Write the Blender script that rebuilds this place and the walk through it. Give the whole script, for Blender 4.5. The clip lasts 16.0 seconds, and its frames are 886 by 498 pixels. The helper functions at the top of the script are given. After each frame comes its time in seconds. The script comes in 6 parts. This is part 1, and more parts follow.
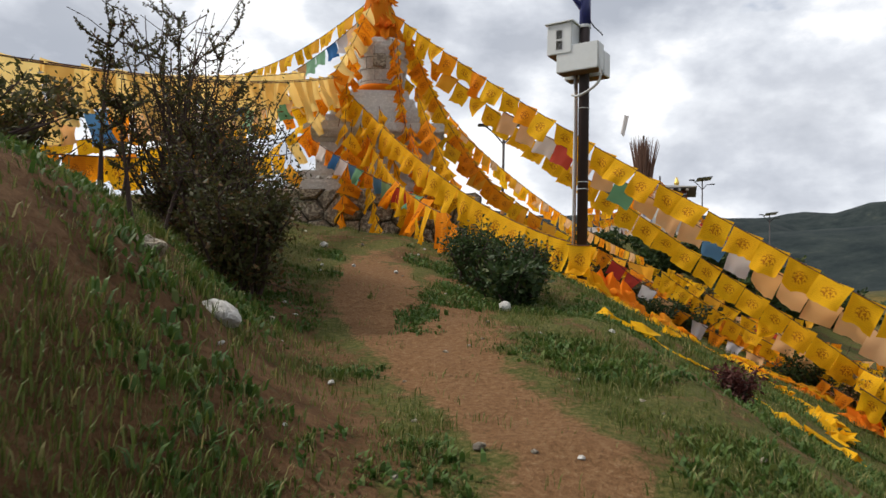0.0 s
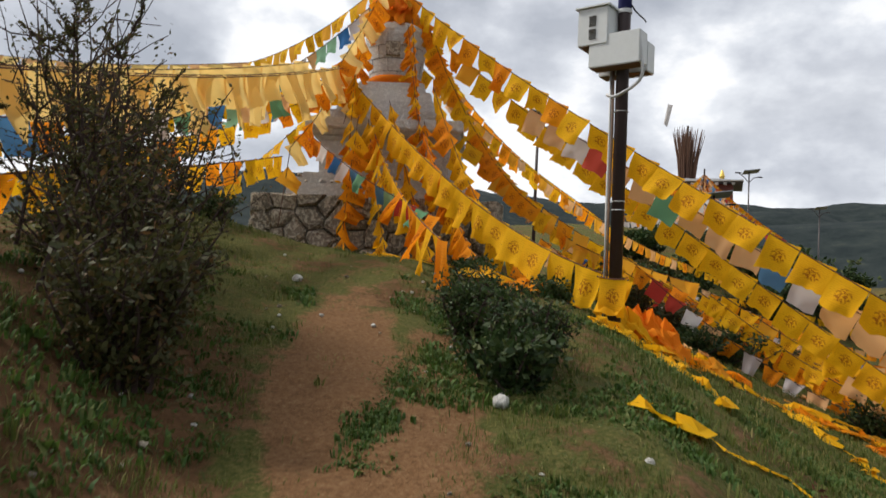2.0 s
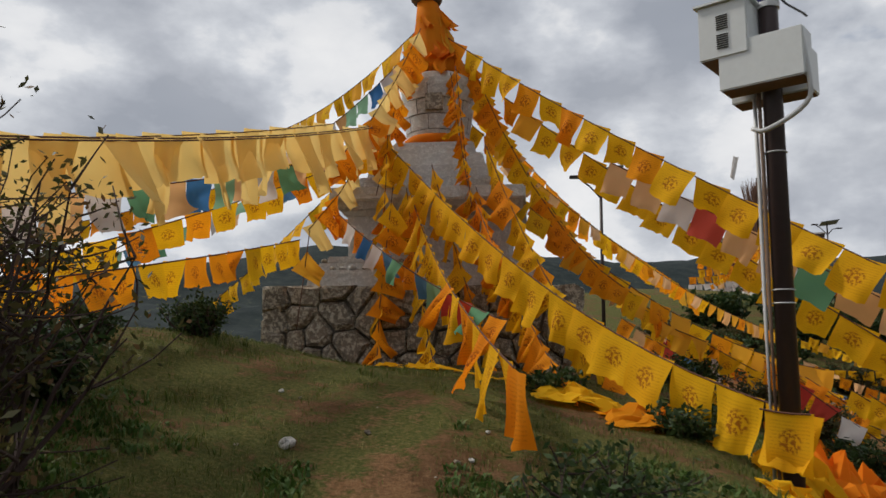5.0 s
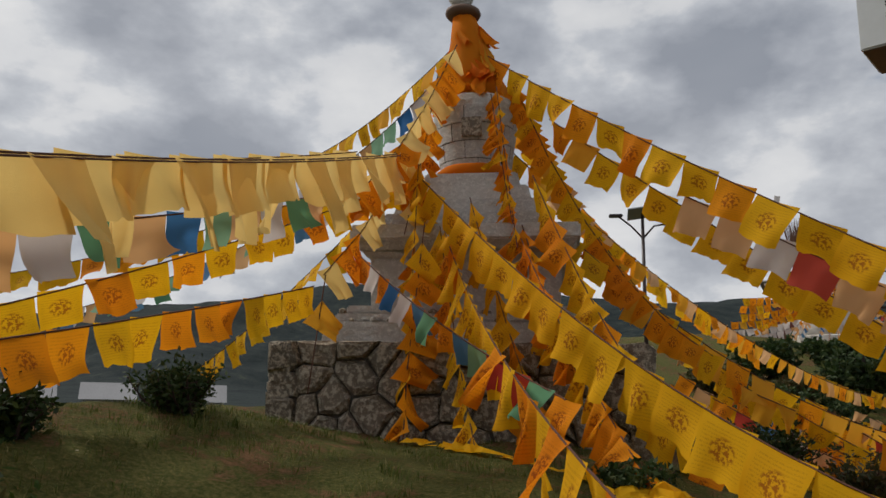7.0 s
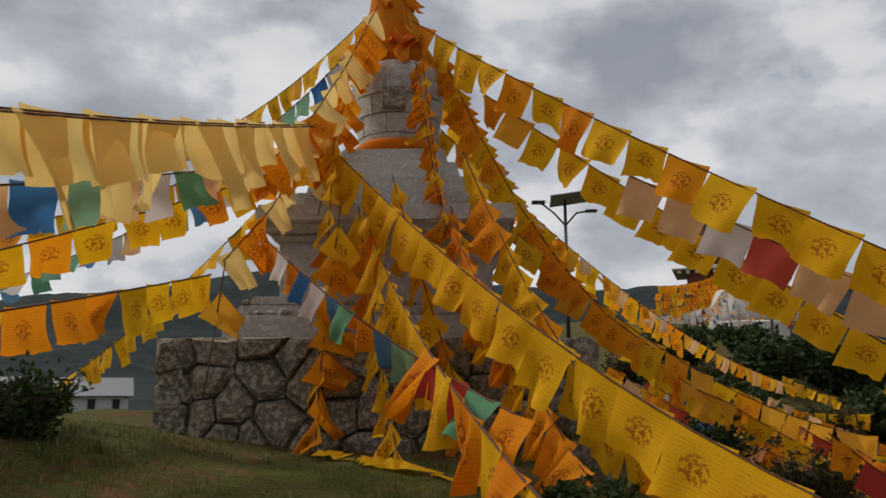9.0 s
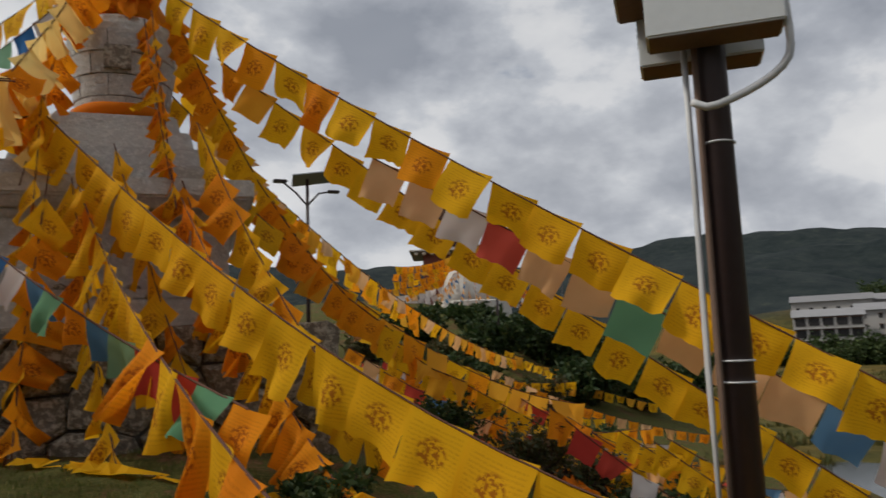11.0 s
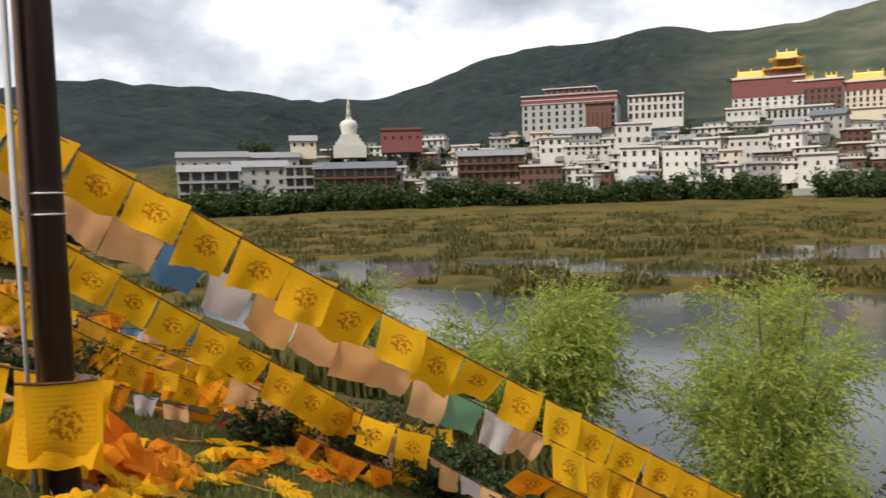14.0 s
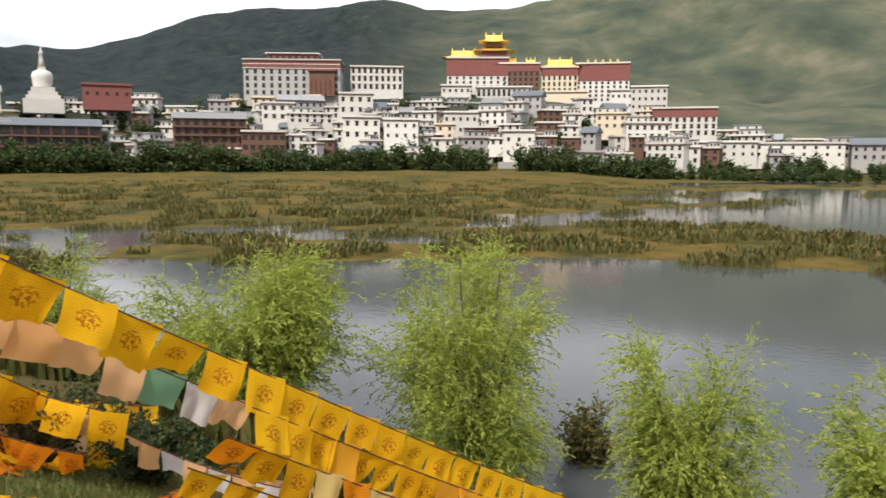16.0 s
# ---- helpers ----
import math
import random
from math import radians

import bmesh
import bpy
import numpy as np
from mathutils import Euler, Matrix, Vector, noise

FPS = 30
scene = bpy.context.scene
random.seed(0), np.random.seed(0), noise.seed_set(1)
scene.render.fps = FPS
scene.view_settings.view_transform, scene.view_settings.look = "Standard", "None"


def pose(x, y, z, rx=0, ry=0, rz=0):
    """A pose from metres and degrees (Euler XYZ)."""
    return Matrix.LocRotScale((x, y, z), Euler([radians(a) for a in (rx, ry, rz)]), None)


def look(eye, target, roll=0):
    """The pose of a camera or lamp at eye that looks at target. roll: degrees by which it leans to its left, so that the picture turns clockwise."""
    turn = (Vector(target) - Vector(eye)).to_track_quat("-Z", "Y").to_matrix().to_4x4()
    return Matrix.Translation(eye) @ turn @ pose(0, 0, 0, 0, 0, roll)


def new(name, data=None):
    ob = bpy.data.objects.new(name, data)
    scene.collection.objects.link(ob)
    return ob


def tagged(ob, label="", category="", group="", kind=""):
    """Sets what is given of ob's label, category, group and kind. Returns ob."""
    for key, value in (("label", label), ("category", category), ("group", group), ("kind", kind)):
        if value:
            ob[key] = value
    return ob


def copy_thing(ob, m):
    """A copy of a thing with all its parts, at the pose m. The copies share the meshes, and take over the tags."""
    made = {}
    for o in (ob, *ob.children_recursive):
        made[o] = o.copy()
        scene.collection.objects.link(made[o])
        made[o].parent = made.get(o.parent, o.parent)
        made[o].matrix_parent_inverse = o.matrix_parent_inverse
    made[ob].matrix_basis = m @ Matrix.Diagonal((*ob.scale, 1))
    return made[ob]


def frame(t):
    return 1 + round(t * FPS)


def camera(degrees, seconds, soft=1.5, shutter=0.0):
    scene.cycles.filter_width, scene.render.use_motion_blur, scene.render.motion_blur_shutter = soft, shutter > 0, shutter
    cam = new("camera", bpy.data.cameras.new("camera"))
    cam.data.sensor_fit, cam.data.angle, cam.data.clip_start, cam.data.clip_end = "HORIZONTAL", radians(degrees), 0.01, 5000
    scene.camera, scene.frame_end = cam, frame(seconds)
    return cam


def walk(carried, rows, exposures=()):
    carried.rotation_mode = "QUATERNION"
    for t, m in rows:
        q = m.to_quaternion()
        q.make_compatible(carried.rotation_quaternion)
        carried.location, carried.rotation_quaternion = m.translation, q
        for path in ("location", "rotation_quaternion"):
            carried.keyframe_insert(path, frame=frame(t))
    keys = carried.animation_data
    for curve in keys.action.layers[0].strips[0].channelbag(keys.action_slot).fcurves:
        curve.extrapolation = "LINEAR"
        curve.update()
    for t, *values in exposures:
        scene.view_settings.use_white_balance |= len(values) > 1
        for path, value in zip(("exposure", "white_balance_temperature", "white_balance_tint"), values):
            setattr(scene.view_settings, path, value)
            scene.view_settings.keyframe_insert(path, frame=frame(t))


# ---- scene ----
cam = camera(60.61, 16.0, shutter=0.3)
ROWS = [  # seconds, eye x y z, yaw, pitch, roll
    (0.0, -0.015, -0.181, 1.669, -0.44, 4.12, -1.56),
    (0.5, 0.017, 0.221, 1.763, -0.4, 3.32, -2.22),
    (1.0, 0.159, 0.655, 1.91, -1.81, 1.7, -2.11),
    (1.5, 0.291, 1.026, 2.109, 0.8, 0.2, -3.12),
    (2.0, 0.324, 1.385, 2.272, 2.32, 2.9, -2.68),
    (2.5, 0.413, 1.77, 2.37, 3.47, 4.99, -1.96),
    (3.0, 0.39, 2.19, 2.502, 4.53, 4.62, -1.8),
    (3.5, 0.342, 2.649, 2.614, 4.44, 7.78, -2.11),
    (4.0, 0.331, 3.122, 2.668, 5.24, 7.84, -1.2),
    (6.5, -0.253, 5.147, 3.068, 7.92, 8.05, -0.82),
    (7.0, -0.228, 5.472, 3.123, 8.55, 10.82, -1.05),
    (7.5, -0.239, 5.696, 3.132, 9.18, 10.93, -0.82),
    (8.0, -0.327, 5.964, 3.17, 7.51, 9.97, -0.73),
    (10.5, -0.392, 6.587, 3.314, -10.2, 9.8, 1.56),
    (11.0, -0.356, 6.578, 3.305, -16.87, 8.16, 1.96),
    (11.5, -0.354, 6.516, 3.27, -24.54, 7.07, 2.57),
    (12.0, -0.313, 6.483, 3.252, -33.94, 4.59, 2.63),
    (12.5, -0.273, 6.422, 3.235, -40.76, 1.86, 2.44),
    (13.0, -0.242, 6.363, 3.227, -48.2, -0.59, 2.1),
    (13.5, -0.221, 6.324, 3.215, -54.05, -2.9, 1.83),
    (14.0, -0.231, 6.253, 3.211, -60.77, -4.3, 1.49),
    (14.5, -0.276, 6.156, 3.23, -66.53, -4.87, 1.14),
    (15.0, -0.267, 6.09, 3.241, -71.9, -5.72, 0.79),
    (15.5, -0.278, 6.058, 3.235, -76.21, -6.73, 0.18),
    (16.0, -0.297, 6.016, 3.234, -81.29, -6.95, -0.27),
]
EXPOSURES = [(0.0, 0.35), (1.5, 0.35), (3.5, -0.1), (6.5, -0.15), (7.0, -0.36), (7.5, -0.4), (8.0, -0.3), (10.5, -0.38), (11.5, -0.3), (12.5, -0.05), (13.5, 0.25), (14.5, 0.5), (16.0, 0.7)]
walk(cam, [(t, pose(x, y, z, 90 + pitch, roll, yaw)) for t, x, y, z, yaw, pitch, roll in ROWS], EXPOSURES)

# ---- world, sun ----
SUN_AZ, SUN_EL = radians(-75), radians(48)  # azimuth from +y towards +x
world = bpy.data.worlds.new("world")
scene.world = world
world.use_nodes = True
wn, wl = world.node_tree.nodes, world.node_tree.links
wn.clear()
sky = wn.new("ShaderNodeTexSky")
sky.sky_type, sky.sun_disc = "NISHITA", False
sky.sun_elevation, sky.sun_rotation = SUN_EL, SUN_AZ
sky.air_density, sky.dust_density = 1.0, 2.0
coord = wn.new("ShaderNodeTexCoord")


def sky_noise(scale, detail, stretch, rough=0.55, shift=(0, 0, 0)):
    mp = wn.new("ShaderNodeMapping")
    mp.inputs["Scale"].default_value = (1, 1, stretch)
    mp.inputs["Location"].default_value = shift
    nz = wn.new("ShaderNodeTexNoise")
    nz.inputs["Scale"].default_value, nz.inputs["Detail"].default_value = scale, detail
    nz.inputs["Roughness"].default_value = rough
    wl.new(coord.outputs["Generated"], mp.inputs["Vector"])
    wl.new(mp.outputs["Vector"], nz.inputs["Vector"])
    return nz.outputs["Fac"]


def sky_ramp(socket, stops):
    r = wn.new("ShaderNodeValToRGB")
    e = r.color_ramp.elements
    while len(e) < len(stops):
        e.new(0.5)
    for k, (p, c) in zip(e, stops):
        k.position, k.color = p, (*c, 1)
    wl.new(socket, r.inputs["Fac"])
    return r.outputs["Color"]


# cloud tone: soft billows with grey undersides, over broad banks
billow = sky_ramp(sky_noise(4.4, 9, 1.7, 0.53, (2.4, 1.1, 0.2)),
                  [(0.36, (3.0, 3.3, 3.9)), (0.45, (4.6, 4.9, 5.5)), (0.52, (6.6, 6.9, 7.4)), (0.56, (8.6, 8.7, 8.9)), (0.66, (9.8, 9.8, 9.8))])
bank = sky_ramp(sky_noise(1.7, 4, 2.4, 0.5, (0.2, 1.3, 0.7)), [(0.36, (4.4, 4.7, 5.3)), (0.50, (6.6, 6.8, 7.3)), (0.64, (8.8, 8.9, 9.1))])
blend = wn.new("ShaderNodeMix")
blend.data_type = "RGBA"
blend.inputs[0].default_value = 0.25
wl.new(billow, blend.inputs[6])
wl.new(bank, blend.inputs[7])
cloud = blend.outputs[2]
cover = sky_ramp(sky_noise(2.3, 6, 2.0, 0.52, (1.7, 0.6, 0.0)), [(0.30, (0, 0, 0)), (0.35, (1, 1, 1))])
mixer = wn.new("ShaderNodeMix")
mixer.data_type = "RGBA"
wl.new(cover, mixer.inputs[0])
wl.new(sky.outputs["Color"], mixer.inputs[6])
wl.new(cloud, mixer.inputs[7])
back = wn.new("ShaderNodeBackground")
back.inputs["Strength"].default_value = 0.1
wl.new(mixer.outputs[2], back.inputs["Color"])
wo = wn.new("ShaderNodeOutputWorld")
wl.new(back.outputs["Background"], wo.inputs["Surface"])

sun = new("sun", bpy.data.lights.new("sun", "SUN"))
sun.data.energy, sun.data.angle, sun.data.color = 3.1, radians(9), (1.0, 0.94, 0.84)
sun.matrix_world = look((math.sin(SUN_AZ) * math.cos(SUN_EL) * 50, math.cos(SUN_AZ) * math.cos(SUN_EL) * 50, math.sin(SUN_EL) * 50), (0, 0, 0))


# ---- materials ----
class Nodes:
    """A small builder for node materials."""

    def __init__(self, name, rough=0.8, metal=0.0, spec=0.3):
        self.mat = bpy.data.materials.new(name)
        self.mat.use_nodes = True
        self.n, self.l = self.mat.node_tree.nodes, self.mat.node_tree.links
        self.n.clear()
        self.out = self.n.new("ShaderNodeOutputMaterial")
        self.b = self.n.new("ShaderNodeBsdfPrincipled")
        self.b.inputs["Roughness"].default_value = rough
        self.b.inputs["Metallic"].default_value = metal
        self.b.inputs["Specular IOR Level"].default_value = spec
        self.l.new(self.b.outputs[0], self.out.inputs["Surface"])

    def coords(self, kind="Object"):
        return self.n.new("ShaderNodeTexCoord").outputs[kind]

    def place(self):
        return self.n.new("ShaderNodeNewGeometry").outputs["Position"]

    def noise(self, vec, scale, detail=4, rough=0.55, stretch=(1, 1, 1)):
        if stretch != (1, 1, 1):
            mp = self.n.new("ShaderNodeMapping")
            mp.inputs["Scale"].default_value = stretch
            self.l.new(vec, mp.inputs["Vector"])
            vec = mp.outputs["Vector"]
        t = self.n.new("ShaderNodeTexNoise")
        t.inputs["Scale"].default_value, t.inputs["Detail"].default_value = scale, detail
        t.inputs["Roughness"].default_value = rough
        self.l.new(vec, t.inputs["Vector"])
        return t.outputs["Fac"]

    def ramp(self, fac, stops, step=False):
        r = self.n.new("ShaderNodeValToRGB")
        e = r.color_ramp.elements
        while len(e) < len(stops):
            e.new(0.5)
        for k, (p, c) in zip(e, stops):
            k.position, k.color = p, (*c, 1) if len(c) == 3 else c
        if step:
            r.color_ramp.interpolation = "CONSTANT"
        self.l.new(fac, r.inputs["Fac"])
        return r.outputs["Color"]

    def mix(self, fac, a, b, how="MIX"):
        m = self.n.new("ShaderNodeMix")
        m.data_type, m.blend_type = "RGBA", how
        for sock, v in ((m.inputs[0], fac), (m.inputs[6], a), (m.inputs[7], b)):
            if isinstance(v, (int, float)):
                sock.default_value = v
            elif isinstance(v, tuple):
                sock.default_value = (*v, 1)
            else:
                self.l.new(v, sock)
        return m.outputs[2]

    def maths(self, op, a, b=0.0):
        m = self.n.new("ShaderNodeMath")
        m.operation = op
        for sock, v in ((m.inputs[0], a), (m.inputs[1], b)):
            if isinstance(v, (int, float)):
                sock.default_value = v
            else:
                self.l.new(v, sock)
        return m.outputs[0]

    def bump(self, height, strength=0.4, dist=0.02):
        b = self.n.new("ShaderNodeBump")
        b.inputs["Strength"].default_value, b.inputs["Distance"].default_value = strength, dist
        self.l.new(height, b.inputs["Height"])
        self.l.new(b.outputs["Normal"], self.b.inputs["Normal"])
        return b.outputs["Normal"]

    def color(self, sock):
        self.l.new(sock, self.b.inputs["Base Color"])
        return self

    def random(self):
        return self.n.new("ShaderNodeObjectInfo").outputs["Random"]

    def island(self):
        return self.n.new("ShaderNodeNewGeometry").outputs["Random Per Island"]


def plain(name, c, rough=0.7, metal=0.0, vary=0.25, scale=6.0, bump=0.15, per_object=0.0, kind="Object"):
    """Paint, metal, plaster or wood: base colour with blotches, grain and fine relief."""
    k = Nodes(name, rough, metal)
    v = k.coords(kind)
    big, fine = k.noise(v, scale * 0.35, 4), k.noise(v, scale * 6, 6, 0.6)
    lo, hi = tuple(x * (1 - vary) for x in c), tuple(min(1, x * (1 + vary * 0.6)) for x in c)
    col = k.mix(big, lo, hi)
    col = k.mix(0.35, col, k.ramp(fine, [(0.3, lo), (0.7, hi)]))
    if per_object:
        col = k.mix(k.maths("MULTIPLY", k.random(), per_object), col, tuple(x * 0.35 for x in c))
    k.color(col)
    if bump:
        k.bump(fine, bump, 0.02)
    return k.mat


def cloth(name, c, c2, printed=True, ink=(0.30, 0.05, 0.01), sheer=0.45):
    """Thin printed cotton: light shines through; worn prints of lines and a motif."""
    k = Nodes(name, 0.85, 0.0, 0.15)
    uv, rnd = k.coords("UV"), k.random()
    ob = k.coords("Object")
    col = k.mix(rnd, c, c2)
    stain = k.noise(k.place(), 5.0, 5)
    col = k.mix(k.maths("MULTIPLY", stain, 0.26), col, tuple(x * 0.55 for x in c2))
    if printed:
        sep = k.n.new("ShaderNodeSeparateXYZ")
        k.l.new(uv, sep.inputs[0])
        u, v = sep.outputs[0], sep.outputs[1]
        du, dv = k.maths("SUBTRACT", u, 0.5), k.maths("SUBTRACT", v, 0.5)
        rr = k.maths("SQRT", k.maths("ADD", k.maths("MULTIPLY", du, du), k.maths("MULTIPLY", dv, dv)))
        inside = k.ramp(rr, [(0.20, (1, 1, 1)), (0.25, (0, 0, 0))])
        blot = k.ramp(k.noise(uv, 13.0, 3, 0.6), [(0.47, (0, 0, 0)), (0.53, (1, 1, 1))])
        motif = k.maths("MULTIPLY", k.maths("MULTIPLY", inside, blot), 0.75)
        lines = k.n.new("ShaderNodeTexWave")
        lines.bands_direction, lines.inputs["Scale"].default_value = "Y", 5.0
        lines.inputs["Distortion"].default_value = 0.0
        k.l.new(uv, lines.inputs["Vector"])
        words = k.ramp(k.noise(uv, 30.0, 1, 0.5, (2.2, 0.6, 1)), [(0.46, (0, 0, 0)), (0.54, (1, 1, 1))])
        rows = k.maths("MULTIPLY", k.maths("GREATER_THAN", lines.outputs["Fac"], 0.55), words)
        frame_u = k.maths("LESS_THAN", k.maths("ABSOLUTE", du), 0.42)
        frame_v = k.maths("LESS_THAN", k.maths("ABSOLUTE", dv), 0.40)
        rows = k.maths("MULTIPLY", k.maths("MULTIPLY", rows, frame_u), frame_v)
        rows = k.maths("MULTIPLY", k.maths("MULTIPLY", rows, k.maths("SUBTRACT", 1.0, inside)), 0.26)
        col = k.mix(rows, col, ink)
        col = k.mix(motif, col, ink)
    weave = k.noise(ob, 60.0, 4, 0.6)
    k.color(col)
    nrm = k.bump(weave, 0.25, 0.01)
    tr = k.n.new("ShaderNodeBsdfTranslucent")
    k.l.new(col, tr.inputs["Color"])
    k.l.new(nrm, tr.inputs["Normal"])
    ms = k.n.new("ShaderNodeMixShader")
    ms.inputs[0].default_value = sheer
    k.l.new(k.b.outputs[0], ms.inputs[1])
    k.l.new(tr.outputs[0], ms.inputs[2])
    k.l.new(ms.outputs[0], k.out.inputs["Surface"])
    return k.mat


def leafy(name, a, b, dry=None, sheer=0.3):
    """Leaves or blades: each one a little different."""
    k = Nodes(name, 0.6, 0.0, 0.25)
    r = k.island()
    stops = [(0.0, a), (0.8, b)] + ([(1.0, dry)] if dry else [])
    col = k.mix(k.maths("MULTIPLY", k.noise(k.place(), 1.4, 3), 0.6), k.ramp(r, stops), tuple(x * 0.5 for x in a))
    k.color(col)
    tr = k.n.new("ShaderNodeBsdfTranslucent")
    k.l.new(col, tr.inputs["Color"])
    ms = k.n.new("ShaderNodeMixShader")
    ms.inputs[0].default_value = sheer
    k.l.new(k.b.outputs[0], ms.inputs[1])
    k.l.new(tr.outputs[0], ms.inputs[2])
    k.l.new(ms.outputs[0], k.out.inputs["Surface"])
    return k.mat


def ground_material():
    """Grass, bare earth, the trodden path, meadow and wooded hills; the masks lie in vertex attributes."""
    k = Nodes("ground_earth_and_grass", 0.95, 0.0, 0.1)
    p = k.place()

    def attr(name):
        a = k.n.new("ShaderNodeAttribute")
        a.attribute_name = name
        return a.outputs["Fac"]

    fine, mid, big = k.noise(p, 34, 6, 0.65), k.noise(p, 5, 5, 0.6), k.noise(p, 0.9, 4)
    tiny = k.noise(p, 120, 5, 0.7)
    mixed = k.maths("ADD", k.maths("MULTIPLY", fine, 0.6), k.maths("MULTIPLY", tiny, 0.4))
    grass = k.ramp(mixed, [(0.32, (0.026, 0.032, 0.009)), (0.47, (0.070, 0.078, 0.019)), (0.56, (0.12, 0.108, 0.034)), (0.66, (0.21, 0.165, 0.068))])
    earth = k.ramp(mixed, [(0.30, (0.085, 0.042, 0.018)), (0.48, (0.175, 0.092, 0.042)), (0.60, (0.23, 0.135, 0.068)), (0.70, (0.36, 0.25, 0.15))])
    red = k.ramp(k.maths("ADD", k.maths("MULTIPLY", mid, 0.5), k.maths("MULTIPLY", mixed, 0.5)), [(0.36, (0.05, 0.023, 0.012)), (0.50, (0.115, 0.055, 0.027)), (0.64, (0.19, 0.105, 0.056))])
    patchy = k.maths("ADD", k.maths("MULTIPLY", mid, 0.5), k.maths("MULTIPLY", big, 0.5))
    patchy = k.maths("ADD", patchy, k.maths("MULTIPLY", k.maths("SUBTRACT", mixed, 0.5), 0.35))
    bare = k.ramp(k.maths("ADD", patchy, k.maths("MULTIPLY", attr("bare"), 0.16)), [(0.50, (0, 0, 0)), (0.58, (1, 1, 1))])
    near = k.mix(k.maths("MULTIPLY", bare, 0.9), grass, red)
    edge = k.maths("ADD", attr("path"), k.maths("MULTIPLY", k.maths("SUBTRACT", mid, 0.5), 1.1))
    edge = k.maths("ADD", edge, k.maths("MULTIPLY", k.maths("SUBTRACT", mixed, 0.5), 0.8))
    near = k.mix(k.ramp(edge, [(0.38, (0, 0, 0)), (0.60, (1, 1, 1))]), near, earth)
    meadow = k.ramp(k.noise(p, 0.045, 6, 0.6, (1, 1, 0)), [(0.30, (0.034, 0.043, 0.012)), (0.44, (0.082, 0.068, 0.015)), (0.56, (0.18, 0.105, 0.020)), (0.75, (0.066, 0.07, 0.017))])
    meadow = k.mix(0.55, meadow, k.ramp(k.noise(p, 0.35, 7, 0.7), [(0.38, (0.014, 0.019, 0.007)), (0.62, (0.11, 0.092, 0.028))]))
    # hills greyed and woods blued: distance haze is put into these colours
    hill = k.ramp(k.noise(p, 0.012, 8, 0.62), [(0.32, (0.034, 0.046, 0.036)), (0.46, (0.060, 0.072, 0.048)), (0.58, (0.095, 0.10, 0.064)), (0.74, (0.16, 0.14, 0.10))])
    woods = k.ramp(k.noise(p, 0.05, 8, 0.72), [(0.35, (0.009, 0.015, 0.017)), (0.6, (0.025, 0.033, 0.032)), (0.75, (0.058, 0.066, 0.045))])
    hill = k.mix(attr("woods"), hill, woods)
    col = k.mix(attr("meadow"), near, meadow)
    col = k.mix(attr("hill"), col, hill)
    k.color(col)
    k.bump(k.maths("ADD", k.maths("ADD", fine, k.maths("MULTIPLY", tiny, 0.5)), k.maths("MULTIPLY", mid, 1.2)), 0.7, 0.06)
    return k.mat


def water_material():
    k = Nodes("lake_water", 0.09, 0.0, 0.5)
    k.b.inputs["Base Color"].default_value = (0.06, 0.066, 0.066, 1)
    k.b.inputs["IOR"].default_value = 1.33
    k.bump(k.noise(k.place(), 2.2, 3, 0.5), 0.10, 0.05)
    return k.mat


def stone_material(name, a, b, lichen=(0.34, 0.32, 0.24), deep=0.45, spread=(0.50, 0.58)):
    k = Nodes(name, 0.92, 0.0, 0.2)
    v, r = k.place(), k.random()
    fine, mid = k.noise(v, 18, 8, 0.72), k.noise(v, 5, 6, 0.65)
    col = k.mix(r, a, b)
    col = k.mix(k.maths("MULTIPLY", mid, 0.6), col, tuple(x * deep for x in a))
    col = k.mix(k.maths("MULTIPLY", k.ramp(fine, [(spread[0], (0, 0, 0)), (spread[1], (1, 1, 1))]), 0.7), col, lichen)
    k.color(col)
    k.bump(k.maths("ADD", fine, mid), 0.9, 0.05)
    return k.mat


M_GROUND, M_WATER = ground_material(), water_material()
M_STONE = stone_material("rubble_stone", (0.27, 0.215, 0.16), (0.15, 0.135, 0.115), (0.54, 0.48, 0.38), 0.4, (0.48, 0.56))
M_MORTAR = plain("earthy_mortar", (0.12, 0.105, 0.09), 0.95, scale=9, bump=0.5)
M_PALE = stone_material("pale_lime_slab", (0.60, 0.58, 0.54), (0.52, 0.50, 0.47), (0.70, 0.68, 0.64), 0.75)
M_GREY = stone_material("grey_cement_block", (0.56, 0.54, 0.51), (0.42, 0.40, 0.38), (0.64, 0.62, 0.58), 0.75)
M_WHITE_STONE = stone_material("white_stone", (0.66, 0.64, 0.60), (0.55, 0.53, 0.5), (0.8, 0.78, 0.74))
M_YELLOW = cloth("yellow_printed_cotton", (0.88, 0.50, 0.012), (0.86, 0.44, 0.010))
M_ORANGE = cloth("orange_printed_cotton", (0.88, 0.34, 0.010), (0.84, 0.26, 0.010), sheer=0.5)
M_AMBER = cloth("amber_cotton", (0.86, 0.46, 0.04), (0.82, 0.37, 0.03), False)
M_PEACH = cloth("faded_peach_cotton", (0.80, 0.50, 0.27), (0.78, 0.42, 0.16), False)
M_CREAM = cloth("cream_yellow_cotton", (0.92, 0.68, 0.26), (0.90, 0.62, 0.20), False, sheer=0.5)
M_RED = cloth("red_cotton", (0.50, 0.035, 0.03), (0.58, 0.09, 0.06), False)
M_BLUE = cloth("blue_cotton", (0.03, 0.15, 0.42), (0.13, 0.27, 0.42), False)
M_GREEN = cloth("green_cotton", (0.10, 0.30, 0.16), (0.27, 0.45, 0.30), False)
M_WHITE = cloth("white_cotton", (0.72, 0.68, 0.66), (0.62, 0.55, 0.55), False)
